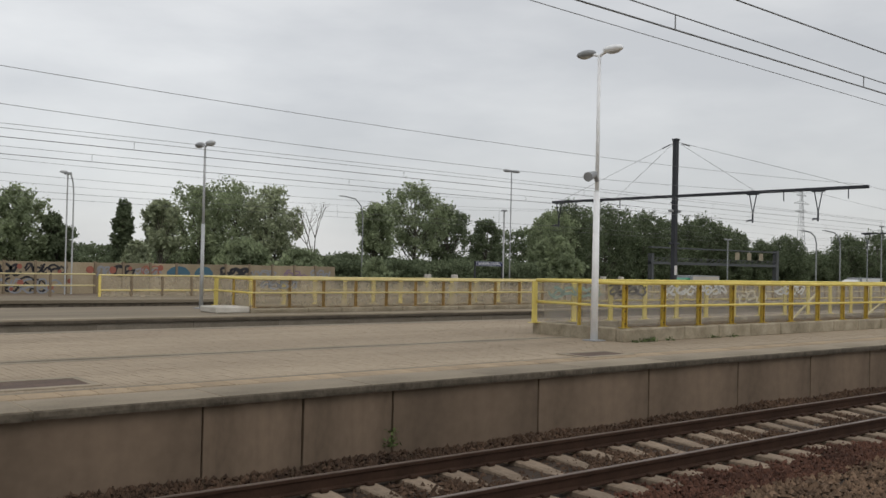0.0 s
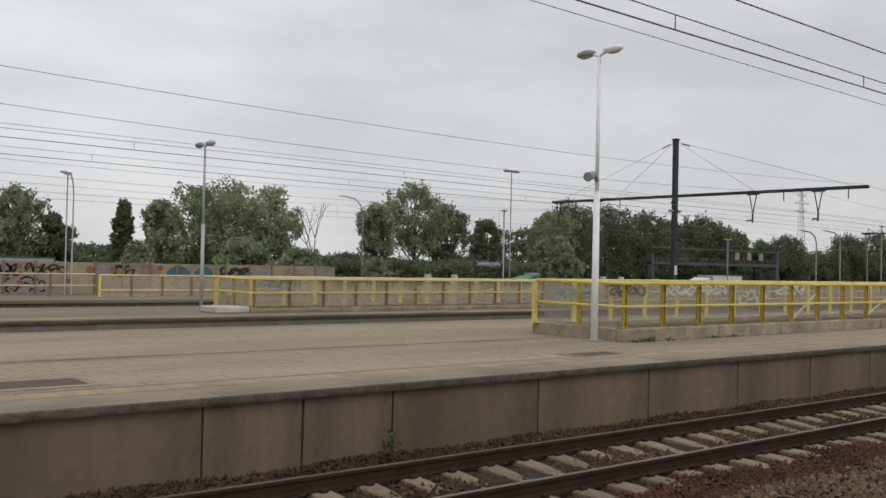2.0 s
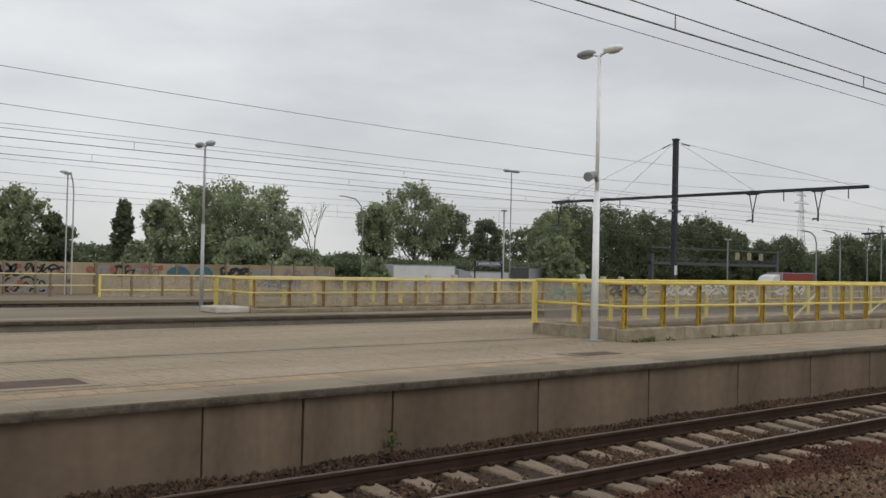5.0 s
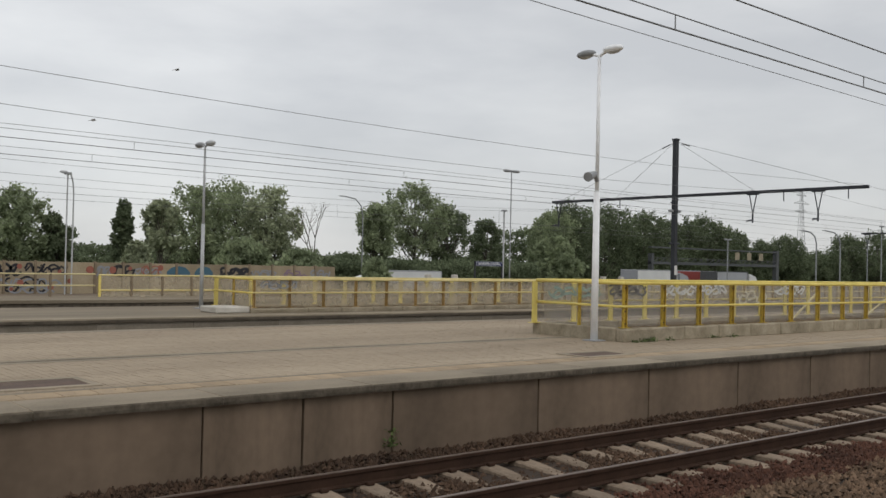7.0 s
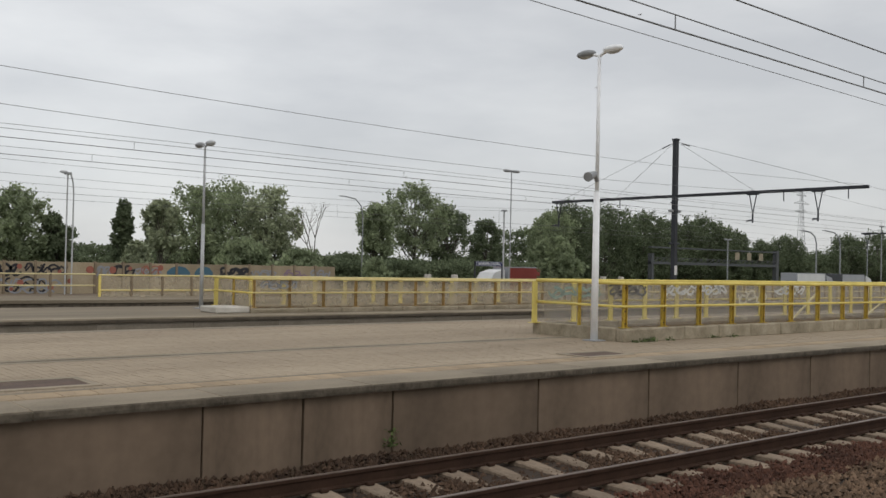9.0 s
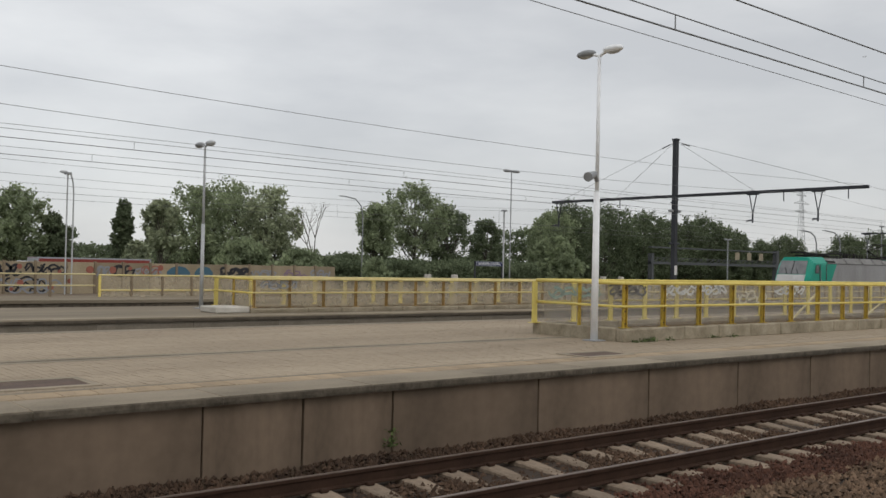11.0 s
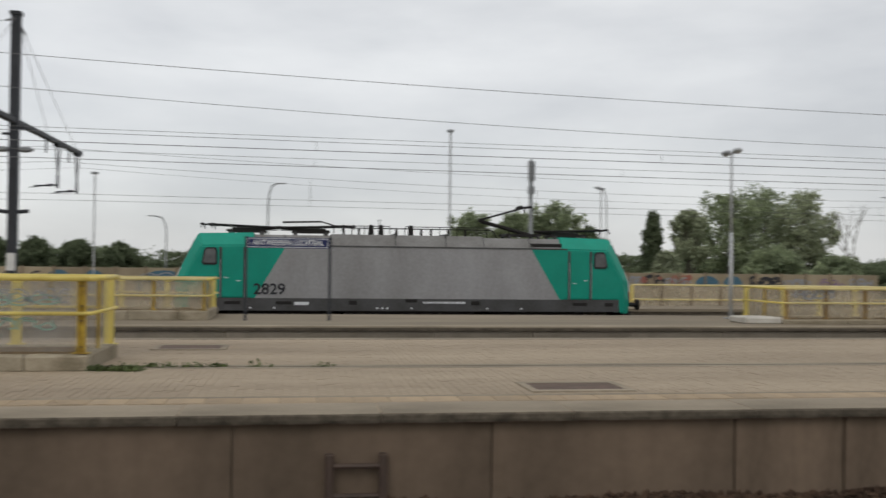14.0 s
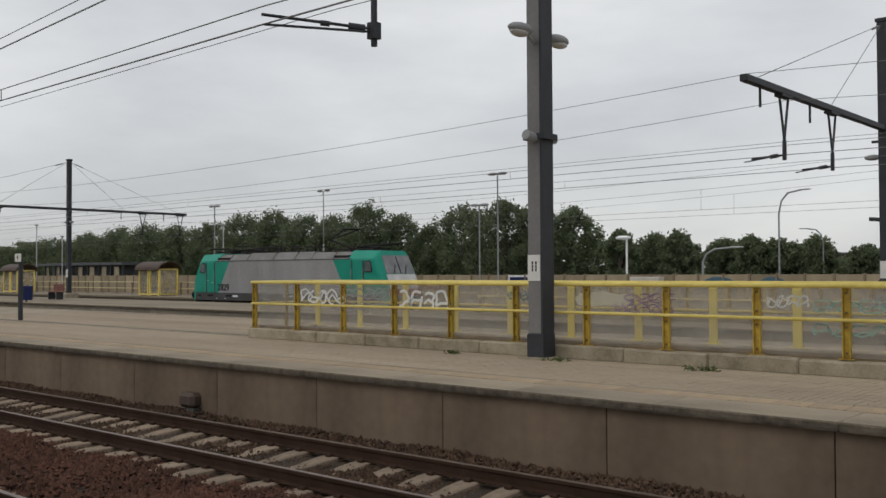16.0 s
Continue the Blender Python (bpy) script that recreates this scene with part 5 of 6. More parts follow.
street_lamp(-0.797, 0.088, 44, -0.45, "slim grey twin lamp pole", r=0.06, style="twin")
street_lamp(-0.715, 0.072, 90, -2.6, "curved grey street lamp beyond the wall", 1.8, 1, 0.1)
street_lamp(-1.389, 0.115, 44, -0.45, "tall slim grey lamp pole", r=0.06, style="twin")
street_lamp(-1.364, 0.08, 44, -0.45, "slim grey pole behind the railing", r=0.06, style="plain")
street_lamp(-2.039, 0.104, 44, -0.45, "tall slim grey lamp pole", r=0.07, style="plain")
street_lamp(-1.926, 0.076, 44, -0.45, "slim grey pole behind the railing", r=0.06, style="plain")
street_lamp(1.493, 0.056, 60, -2.6, "slim grey twin lamp pole", r=0.09, style="twin")
street_lamp(1.80, 0.083, 75, -2.6, "curved grey street lamp beyond the wall", 4.2, -1, 0.14)
street_lamp(1.895, 0.086, 75, -2.6, "curved grey street lamp beyond the wall", 4.8, -1, 0.14)
street_lamp(2.011, 0.07, 75, -2.6, "slim grey twin lamp pole", r=0.12, style="twin")
street_lamp(2.074, 0.104, 60, -2.6, "slim grey twin lamp pole", r=0.1, style="twin")

am = thing("antenna_mast", "grey mobile phone antenna mast", "mast", (0.2451 * 85, 85, -2.6))
part("pole", rods(((0, 0, 0), (0, 0, 12.0), 0.2), ((0, 0, 12), (0, 0, 13.9), 0.12)), "grey_paint", am)
part("antenna", boxes(*[(a, a + 0.2, -0.3, 0.0, 11.9, 13.7) for a in (-0.3, 0.1)], *[(a, a + 0.14, -0.25, 0.0, 10.7, 11.4) for a in (-0.3, 0.16)]), "grey_paint", am)

gy = 96.0
gt = thing("road_gantry", "dark steel motorway sign gantry with pale panels", "gantry", (1.271 * gy, gy, -2.6))
gl = (1.656 - 1.271) * gy
part("leg", boxes((0, 0.5, -0.4, 0.4, 0, 6.6)), "gantry", gt)
part("leg", boxes((gl - 0.8, gl, -0.4, 0.4, 0, 7.9)), "gantry", gt)
for z in (4.9, 5.1, 7.5):
    part("chord", boxes((0, gl, -0.35, 0.35, z, z + 0.22)), "gantry", gt)
for i in range(22):
    part("brace", rods(((i * gl / 22, -0.3, 5.1), ((i + 1) * gl / 22, -0.3, 5.9), 0.05), ((i * gl / 22, -0.3, 5.0), (i * gl / 22, -0.3, 5.95), 0.06), n=5), "gantry", gt)
part("rail", boxes((0, gl, -0.35, -0.28, 5.9, 5.98)), "gantry", gt)
for a in (0.62, 0.72, 0.82):
    part("sign_panel", boxes((gl * a, gl * a + 1.3, -0.45, -0.4, 6.0, 7.3)), "kerb", gt, "pale weathered sign panel seen at an angle")

py = 320.0
pn = thing("power_pylon", "slim grey lattice power pylon", "pylon", (1.741 * py, py, -2.6))
bm = bmesh.new()
H = 1.5 + 0.164 * py + 2.6
for a, b in ((-1, -1), (1, -1), (1, 1), (-1, 1)):
    rod(bm, (a * 2.6, b * 2.6, 0), (a * 0.4, b * 0.4, H), 0.16, 0.1, 4)
for i in range(14):
    z0, z1 = H * i / 14, H * (i + 1) / 14
    w0, w1 = 2.6 - 2.2 * i / 14, 2.6 - 2.2 * (i + 1) / 14
    rod(bm, (-w0, -w0, z0), (w1, -w1, z1), 0.1, n=4)
    rod(bm, (w0, -w0, z0), (-w1, -w1, z1), 0.1, n=4)
part("tower", bm, "grey_paint", pn)
for z, w in ((0.93, 5.5), (0.84, 8.5), (0.75, 7)):
    part("cross_arm", rods(((-w, 0, H * z), (w, 0, H * z), 0.22), ((-w, 0, H * z), (0, 0, H * z + 2), 0.12), ((w, 0, H * z), (0, 0, H * z + 2), 0.12), n=4), "grey_paint", pn)

for sx in (0.8, 0.847, 1.155, 1.198):
    ps = thing("concrete_stub", "pale concrete stub behind the railing", "bollard", (sx * 33, 33, -1.2), "concrete stubs")
    part("shaft", boxes((-0.12, 0.12, -0.12, 0.12, 0, 2.25), bevel=0.02), "kerb_pale", ps)


# ---- platform shelters and small things ----
def shelter(x, label):
    t = thing("platform_shelter", label, "shelter", (x, 42.2, -0.315), "platform shelters")
    t.scale = (1.435, 1.435, 1.27)
    for dx in (-0.95, -0.1, 0.1, 0.95):
        for dy in (-0.55, 0.55):
            part("post", boxes((dx - 0.05, dx + 0.05, dy - 0.05, dy + 0.05, 0, 1.65)), "yellow", t)
    for dy in (-0.55, 0.55):
        part("frame_rail", boxes((-1.0, 1.0, dy - 0.045, dy + 0.045, 1.58, 1.66), (-1.0, 1.0, dy - 0.045, dy + 0.045, 0.05, 0.13)), "yellow", t)
        for a, b in ((-0.95, -0.1), (0.1, 0.95)):
            part("pane", boxes((a + 0.05, b - 0.05, dy - 0.01, dy + 0.01, 0.13, 1.58)), "plexi", t)
    bm = bmesh.new()
    arc = [(-0.75 * math.cos(math.pi * i / 10), 1.6 + 0.5 * math.sin(math.pi * i / 10)) for i in range(11)]
    arc += [(y * 0.94, z - 0.05) for y, z in arc[::-1]]
    section_body(bm, arc, -1.15, 1.15)
    part("roof", bm, "brown_roof", t, "brown barrel roof")
    for dx in (-0.95, 0.95):
        part("end_pane", boxes((dx - 0.01, dx + 0.01, -0.5, 0.5, 0.13, 1.58)), "plexi_sand", t)
        part("end_rail", boxes((dx - 0.04, dx + 0.04, -0.5, 0.5, 1.59, 1.65), (dx - 0.04, dx + 0.04, -0.5, 0.5, 0.06, 0.12)), "yellow", t)
    part("bench", boxes((-0.9, 0.9, 0.1, 0.5, 0.4, 0.46)), "hatch", t)
    return t


shelter(-66.0, "yellow-framed glazed shelter with a brown barrel roof")
shelter(-89.5, "yellow-framed glazed shelter with a brown barrel roof")
npost = thing("platform_number_post", "dark green post with a small white number plate", "sign post", (-30.12, 14.25, 0))
part("post", rods(((0, 0, 0), (0, 0, 1.95), 0.075), n=10), "mast_dark", npost)
pl = part("plate", boxes((-0.2, 0.2, -0.1, -0.07, 1.86, 2.12), bevel=0.01), "notice", npost, "white number plate")
words("numeral", text_mesh("4", 0.2), "ink", pl, (0, -0.104, 1.99))
bn = thing("waste_bin", "dark blue waste bin on the far platform", "waste bin", (-48.9, 23.45, 0))
part("drum", rod(bmesh.new(), (0, 0, 0.1), (0, 0, 0.85), 0.3, 0.33, 14), "navy", bn)
part("leg", boxes((-0.04, 0.04, -0.04, 0.04, 0, 0.1)), "mast_dark", bn)
bh = thing("bench", "dull red bench on the far platform", "bench", (-52.0, 26.6, 0))
part("seat", boxes((-0.6, 0.6, -0.2, 0.2, 0.4, 0.45), bevel=0.015), "bench_red", bh)
part("backrest", boxes((-0.6, 0.6, 0.19, 0.24, 0.48, 0.86), bevel=0.015), "bench_red", bh)
for sx in (-0.45, 0.45):
    part("leg", boxes((sx - 0.03, sx + 0.03, -0.18, 0.22, 0, 0.4)), "mast_dark", bh)


def hatch(x0, x1, y0, y1):
    t = thing("hatch_cover", "brown rusted steel hatch cover let into the pavers", "hatch cover", ((x0 + x1) / 2, (y0 + y1) / 2, 0.0), "hatch covers")
    w, d = (x1 - x0) / 2, (y1 - y0) / 2
    part("plate", boxes((-w, w, -d, d, -0.02, 0.012), bevel=0.004), "hatch", t)
    part("frame", boxes((-w - 0.1, w + 0.1, -d - 0.13, -d, -0.02, 0.016), (-w - 0.1, w + 0.1, d, d + 0.13, -0.02, 0.016), (-w - 0.1, -w, -d, d, -0.02, 0.0165), (w, w + 0.1, -d, d, -0.02, 0.0165)), "coping", t)
    return t


HATCHES = ((2.85, 3.95, 11.2, 11.85), (12.05, 13.05, 10.75, 11.25), (-2.4, -1.35, 16.9, 17.6))
for hh in HATCHES:
    hatch(*hh)

lad = thing("step_ladder", "dark steel rung step fixed to the platform wall", "step", (0.585, EDGE + 0.05, 0))
part("stile", boxes((-0.31, -0.23, -0.1, 0.02, -0.85, -0.4), bevel=0.01), "brown_roof", lad)
part("stile", boxes((0.23, 0.31, -0.1, 0.02, -0.85, -0.4), bevel=0.01), "brown_roof", lad)
part("rung", rods(((-0.24, -0.06, -0.52), (0.24, -0.06, -0.52), 0.03), n=8), "brown_roof", lad)
part("rung", rods(((-0.24, -0.06, -0.82), (0.24, -0.06, -0.82), 0.03), n=8), "brown_roof", lad)
cb = thing("cable_box", "small dark cable box fixed to the platform wall", "box", (-14.0, EDGE - 0.05, -0.86))
part("body", boxes((-0.22, 0.2, -0.08, 0.2, 0.04, 0.3), bevel=0.06), "brown_roof", cb)
part("stand", boxes((0.0, 0.2, -0.05, 0.18, -0.14, 0.04)), "loco_sill", cb)
nb = thing("electrical_cabinet", "pale concrete block at the wall", "cabinet", (-0.545 * 47, 46.8, -0.45))
part("body", boxes((-0.9, 0.9, -0.3, 0.3, 0, 1.55), bevel=0.03), "kerb_pale", nb)
far_sign = thing("road_sign", "small yellow road sign beyond the wall", "sign", (0.0555 * 95, 95, -2.6))
part("post", rods(((0, 0, 0), (0, 0, 5.9), 0.06), n=6), "grey_paint", far_sign)
part("plate", boxes((-0.35, 0.35, -0.1, -0.06, 5.0, 5.9)), "yellow", far_sign)
bld = thing("brick_house", "far small dull red brick building", "house", (-0.322 * 150, 150, -2.6))
part("wall", boxes((-2.0, 2.0, -3, 3, 0, 6.2)), "brown_roof", bld)
part("roof", boxes((-2.2, 2.2, -3.2, 3.2, 6.2, 6.5)), "gantry", bld)


# ---- plants ----
def leaf_cloud(rs, centres, per, spread, size):
    """Many small bent leaves round the given centres, as plain quads."""
    k = len(centres) * per
    c = np.repeat(np.asarray(centres, float), per, 0) + rs.normal(0, 1, (k, 3)) * np.asarray(spread)
    u = rs.normal(0, 1, (k, 3))
    u /= np.linalg.norm(u, axis=1, keepdims=True)
    w = np.cross(u, rs.normal(0, 1, (k, 3)))
    w /= np.linalg.norm(w, axis=1, keepdims=True) + 1e-9
    s = (rs.uniform(0.5, 1.25, k) * size)[:, None]
    v = np.stack([c - u * s, c + w * s * 0.55, c + u * s, c - w * s * 0.55], 1)
    return v.reshape(-1, 3), np.arange(4 * k).reshape(-1, 4)


def tree(ratio, slope, half, y, label, kind="leaf_mid", z0=-2.6, seed=0, low=0.25, per=78, clumps=150, gap=0.5, name="tree", size=0.19, tall=1.0):
    """A broad-leaved tree: tapered trunk, forking limbs and an uneven crown of leaf clumps with gaps."""
    rs, rng = np.random.RandomState(seed + 100), random.Random(seed + 100)
    x, top = ratio * y, 1.5 + slope * y
    h, r = top - z0, half * y
    t = thing(name, label, "tree", (x, y, z0), "trees")
    bm = bmesh.new()
    lean = rng.uniform(-0.4, 0.4)
    tr = 0.018 * h + 0.05
    spine = [(lean * k * k, 0.2 * math.sin(k * 3), h * 0.8 * k) for k in (0, 0.25, 0.5, 0.75, 1.0)]
    for i in range(4):
        rod(bm, spine[i], spine[i + 1], tr * (1 - i * 0.22), tr * (1 - (i + 1) * 0.22), 7, caps=False)
    mid_z, half_z = h * (1 + low) / 2, h * (1 - low) / 2
    cs, n_sub = [], (34 if low < 0.1 else 28)
    per_sub = max(9, clumps // 12)
    for i in range(n_sub):
        # one billow of the crown at the end of a limb
        u = (i + 0.5) / n_sub
        pz = -0.82 + 1.66 * u
        a = i * 2.4 + rng.uniform(-0.5, 0.5)
        env = math.sqrt(max(0.06, 1 - pz * pz * 0.92)) * (1 - 0.22 * max(pz, 0))
        reach = env * (rng.uniform(0.45, 1.05) if i < n_sub - 2 else 0.2) * 0.85
        c = Vector((math.cos(a) * reach * r, math.sin(a) * reach * r, mid_z + pz * half_z * 0.9))
        if i < n_sub - 3 and noise.noise(Vector((c.x, c.y, c.z)) * 0.35 + Vector((seed * 7.3, 0, 0))) < gap - 0.8:
            continue
        br = r * rng.uniform(0.26, 0.42) * (0.75 + 0.4 * env)
        k = min(0.95, max(0.12, (c.z - 0.22 * h) / (0.8 * h) * 0.85))
        base = Vector((lean * k * k, 0, h * 0.8 * k))
        bend = (base + c) / 2 + Vector((0, 0, -0.02 * h))
        rod(bm, base, bend, tr * 0.36, tr * 0.22, 5, caps=False)
        rod(bm, bend, c, tr * 0.22, tr * 0.08, 5, caps=False)
        for q in range(per_sub):
            d = Vector((rng.gauss(0, 1), rng.gauss(0, 1), rng.gauss(0.35, 0.9))).normalized()
            p = c + Vector((d.x, d.y, d.z * 0.85)) * br * rng.uniform(0.45, 1.12)
            if p.z > h - 0.15:
                p.z = h - rng.uniform(0.15, 0.6)
            cs.append(tuple(p))
            if q % 5 == 0:
                rod(bm, c, p, tr * 0.07, tr * 0.03, 3, caps=False)
    part("trunk", bm, "bark", t)
    per = max(20, int(per * clumps * 1.1 / max(1, len(cs))))
    v, f = leaf_cloud(rs, cs, per, (0.045 * r + 0.1, 0.045 * r + 0.1, 0.05 * r + 0.12), size)
    part("crown", (v.tolist(), [], f.tolist()), kind, t)
    return t


dk, md, pa = "leaf_dark", "leaf_mid", "leaf_pale"
TREES = [
    (0.185, 0.056, 0.034, 105, md, 0.25, 0.9), (0.228, 0.058, 0.028, 105, md, 0.25, 1.0), (0.275, 0.068, 0.036, 100, md, 0.25, 1.0), (0.312, 0.047, 0.02, 100, dk, 0.1, 1.0),
    (0.425, 0.066, 0.022, 98, pa, 0.4, 1.35), (0.47, 0.086, 0.044, 104, md, 0.2, 0.7), (0.515, 0.094, 0.05, 108, md, 0.15, 0.5), (0.562, 0.092, 0.034, 100, pa, 0.2, 0.95),
    (0.712, 0.08, 0.03, 100, md, 0.33, 1.15), (0.778, 0.107, 0.046, 104, md, 0.3, 0.95), (0.832, 0.086, 0.034, 106, dk, 0.15, 0.8), (0.905, 0.071, 0.028, 108, dk, 0.2, 1.0),
    (1.035, 0.088, 0.04, 104, md, 0.05, 0.7), (1.075, 0.101, 0.055, 108, dk, 0.05, 0.6), (1.16, 0.100, 0.06, 112, dk, 0.0, 0.5), (1.255, 0.095, 0.06, 112, dk, 0.0, 0.5),
    (1.345, 0.090, 0.055, 114, dk, 0.0, 0.5), (1.43, 0.096, 0.055, 112, dk, 0.0, 0.5), (1.50, 0.080, 0.04, 112, dk, 0.0, 0.6), (1.60, 0.058, 0.04, 120, dk, 0.0, 0.7),
    (1.69, 0.068, 0.05, 120, dk, 0.0, 0.6), (1.80, 0.04, 0.06, 124, dk, 0.0, 0.6), (1.93, 0.083, 0.06, 120, dk, 0.0, 0.6), (2.06, 0.09, 0.065, 118, dk, 0.0, 0.6), (2.2, 0.09, 0.07, 118, dk, 0.0, 0.6),
    (-0.535, 0.044, 0.03, 108, dk, 0.0, 0.7), (-0.505, 0.045, 0.025, 104, dk, 0.0, 0.8), (-0.582, 0.053, 0.025, 100, dk, 0.0, 0.9), (-0.45, 0.036, 0.024, 112, dk, 0.0, 0.7), (-0.42, 0.039, 0.024, 110, dk, 0.0, 0.7), (-0.39, 0.034, 0.022, 112, dk, 0.0, 0.8),
    (-0.352, 0.034, 0.026, 112, dk, 0.0, 0.7), (-0.30, 0.025, 0.02, 116, dk, 0.0, 0.8), (-0.26, 0.024, 0.02, 116, dk, 0.0, 0.8), (-0.22, 0.022, 0.02, 118, dk, 0.0, 0.8), (-0.18, 0.02, 0.02, 118, dk, 0.0, 0.8),
    (-0.65, 0.084, 0.036, 104, dk, 0.05, 0.9), (-0.70, 0.088, 0.04, 106, dk, 0.0, 0.8), (-0.752, 0.100, 0.05, 104, dk, 0.0, 0.7), (-0.822, 0.094, 0.046, 104, dk, 0.0, 0.7), (-0.885, 0.066, 0.035, 108, dk, 0.0, 0.7),
    (-0.945, 0.088, 0.04, 108, dk, 0.0, 0.6), (-1.01, 0.108, 0.05, 106, dk, 0.0, 0.6), (-1.08, 0.088, 0.05, 112, dk, 0.0, 0.5), (-1.15, 0.092, 0.055, 112, dk, 0.0, 0.5), (-1.225, 0.102, 0.055, 112, dk, 0.0, 0.5),
    (-1.31, 0.102, 0.055, 114, dk, 0.0, 0.5), (-1.40, 0.09, 0.05, 116, dk, 0.0, 0.5), (-1.49, 0.087, 0.055, 116, dk, 0.0, 0.5), (-1.60, 0.094, 0.06, 116, dk, 0.0, 0.5), (-1.71, 0.09, 0.06, 118, dk, 0.0, 0.5),
    (-1.82, 0.083, 0.06, 118, dk, 0.0, 0.5), (-1.94, 0.071, 0.06, 120, dk, 0.0, 0.5), (-2.07, 0.066, 0.065, 120, dk, 0.0, 0.5), (-2.2, 0.058, 0.07, 120, dk, 0.0, 0.5), (-2.35, 0.058, 0.07, 120, dk, 0.0, 0.5),
    (0.045, 0.018, 0.025, 125, dk, 0.0, 0.7), (0.09, 0.02, 0.025, 125, dk, 0.0, 0.7),
]
TL = {dk: "dark green broad-leaved tree in a dense row beyond the road", md: "green poplar-like tree with an open crown beyond the road", pa: "pale silvery-leaved tree with an open crown"}
for i, (ra, sl, hf, yy, kd, lo, gp) in enumerate(TREES):
    tree(ra, sl, hf, yy, TL[kd], kd, seed=i, low=lo, gap=gp * 0.5, clumps=(105 if lo >= 0.1 else 140) if abs(ra) < 1.0 else 165, size=0.25 if yy > 110 else 0.22)
tree(0.383, 0.071, 0.0105, 100, "slender dark Lombardy poplar", dk, seed=80, low=0.05, gap=0.2, clumps=150, per=70, size=0.19)
tree(1.05, 0.05, 0.034, 70, "small pale green conical tree", md, seed=81, low=0.0, gap=0.25, clumps=150, size=0.24)
tree(0.398, 0.02, 0.016, 90, "pale grey-green bush tree", pa, seed=82, low=0.0, gap=0.3, clumps=110, size=0.26, name="bush")
tree(0.525, 0.024, 0.036, 88, "grey-green willow bush behind the wall", md, seed=83, low=0.0, gap=0.3, clumps=150, size=0.26, name="bush")
tree(0.715, 0.008, 0.016, 60, "yellow-green bush beside the wall", md, seed=84, low=0.0, gap=0.2, clumps=110, size=0.2, name="bush")
tree(0.60, 0.014, 0.03, 80, "green bush behind the wall", md, seed=85, low=0.0, gap=0.2, clumps=110, size=0.24, name="bush")

dead = thing("dead_tree", "bare leafless grey tree among the poplars", "tree", (0.618 * 95, 95, -2.6))
bm = bmesh.new()
rg = random.Random(9)


def twig(a, d, length, r, depth):
    b = a + d * length
    rod(bm, a, b, r, r * 0.6, 5, caps=False)
    if depth:
        for _ in range(3 if depth > 1 else 2):
            n = (d + Vector((rg.uniform(-0.75, 0.75), rg.uniform(-0.4, 0.4), rg.uniform(-0.1, 0.5)))).normalized()
            twig(b, n, length * rg.uniform(0.55, 0.75), r * 0.55, depth - 1)


twig(Vector((0, 0, 0)), Vector((0.05, 0, 1)).normalized(), 4.0, 0.16, 4)
part("trunk", bm, "bark", dead)

rs = np.random.RandomState(77)


def belt(name, ratio0, ratio1, y, slope_fn, label, material, count, seed, size=0.35, per=18):
    """A long thicket: clumps of leaves from the ground up to an uneven top."""
    r2 = np.random.RandomState(seed)
    ra = r2.uniform(ratio0, ratio1, count)
    yy = y + r2.normal(0, 2.0, count)
    top = 1.5 + np.array([slope_fn(q) for q in ra]) * y * (1 + 0.10 * np.sin(ra * 61 + seed) + 0.12 * np.sin(ra * 23.7))
    z = -2.6 + (top + 2.6) * r2.uniform(0, 1, count) ** 0.7
    v, f = leaf_cloud(r2, np.stack([ra * y, yy, z], 1), per, (0.7, 0.6, 0.2), size)
    ob = part(name, (v.tolist(), [], f.tolist()), material)
    return tagged(ob, label, "thicket", "", "stuff")


belt("thicket", -2.5, -0.55, 124, lambda q: 0.036 + 0.02 * min(1, max(0, -q - 0.9) * 3), "dark thicket under the trees", dk, 5200, 1, 0.32, 24)
belt("thicket", -0.6, 0.45, 128, lambda q: 0.011, "low dark hedge on the horizon", dk, 2200, 2, 0.26, 30)
belt("thicket", 0.3, 0.95, 118, lambda q: 0.005 + 0.006 * math.sin(q * 30), "dark thicket under the trees", dk, 2600, 3, 0.26, 32)
belt("thicket", 0.6, 0.98, 96, lambda q: 0.003, "dark hedge beyond the road", dk, 1400, 5, 0.24, 32)
belt("thicket", 0.95, 2.5, 124, lambda q: 0.058 if q < 1.5 else 0.036, "dark thicket under the trees", dk, 4200, 4, 0.32, 24)

shed = thing("low_shed", "low dark open shed with pale panels beyond the road", "shed", (-1.83 * 95, 95, -2.6))
sw = 0.175 * 95
part("roof", boxes((-sw, sw, -2, 2, 5.5, 6.0), bevel=0.03), "gantry", shed, "flat dark roof")
part("back_wall", boxes((-sw, sw, 1.8, 2.0, 0, 5.5)), "gantry", shed)
for i in range(9):
    part("post", boxes((-sw + i * sw / 4 - 0.12, -sw + i * sw / 4 + 0.12, -1.9, -1.66, 0, 5.5)), "mast_dark", shed)
for i in range(7):
    part("pale_panel", boxes((-0.8 * sw + i * 4.4, -0.8 * sw + i * 4.4 + 1.6, -1.5, -1.4, 0.0, 5.2)), "kerb", shed, "pale panel")


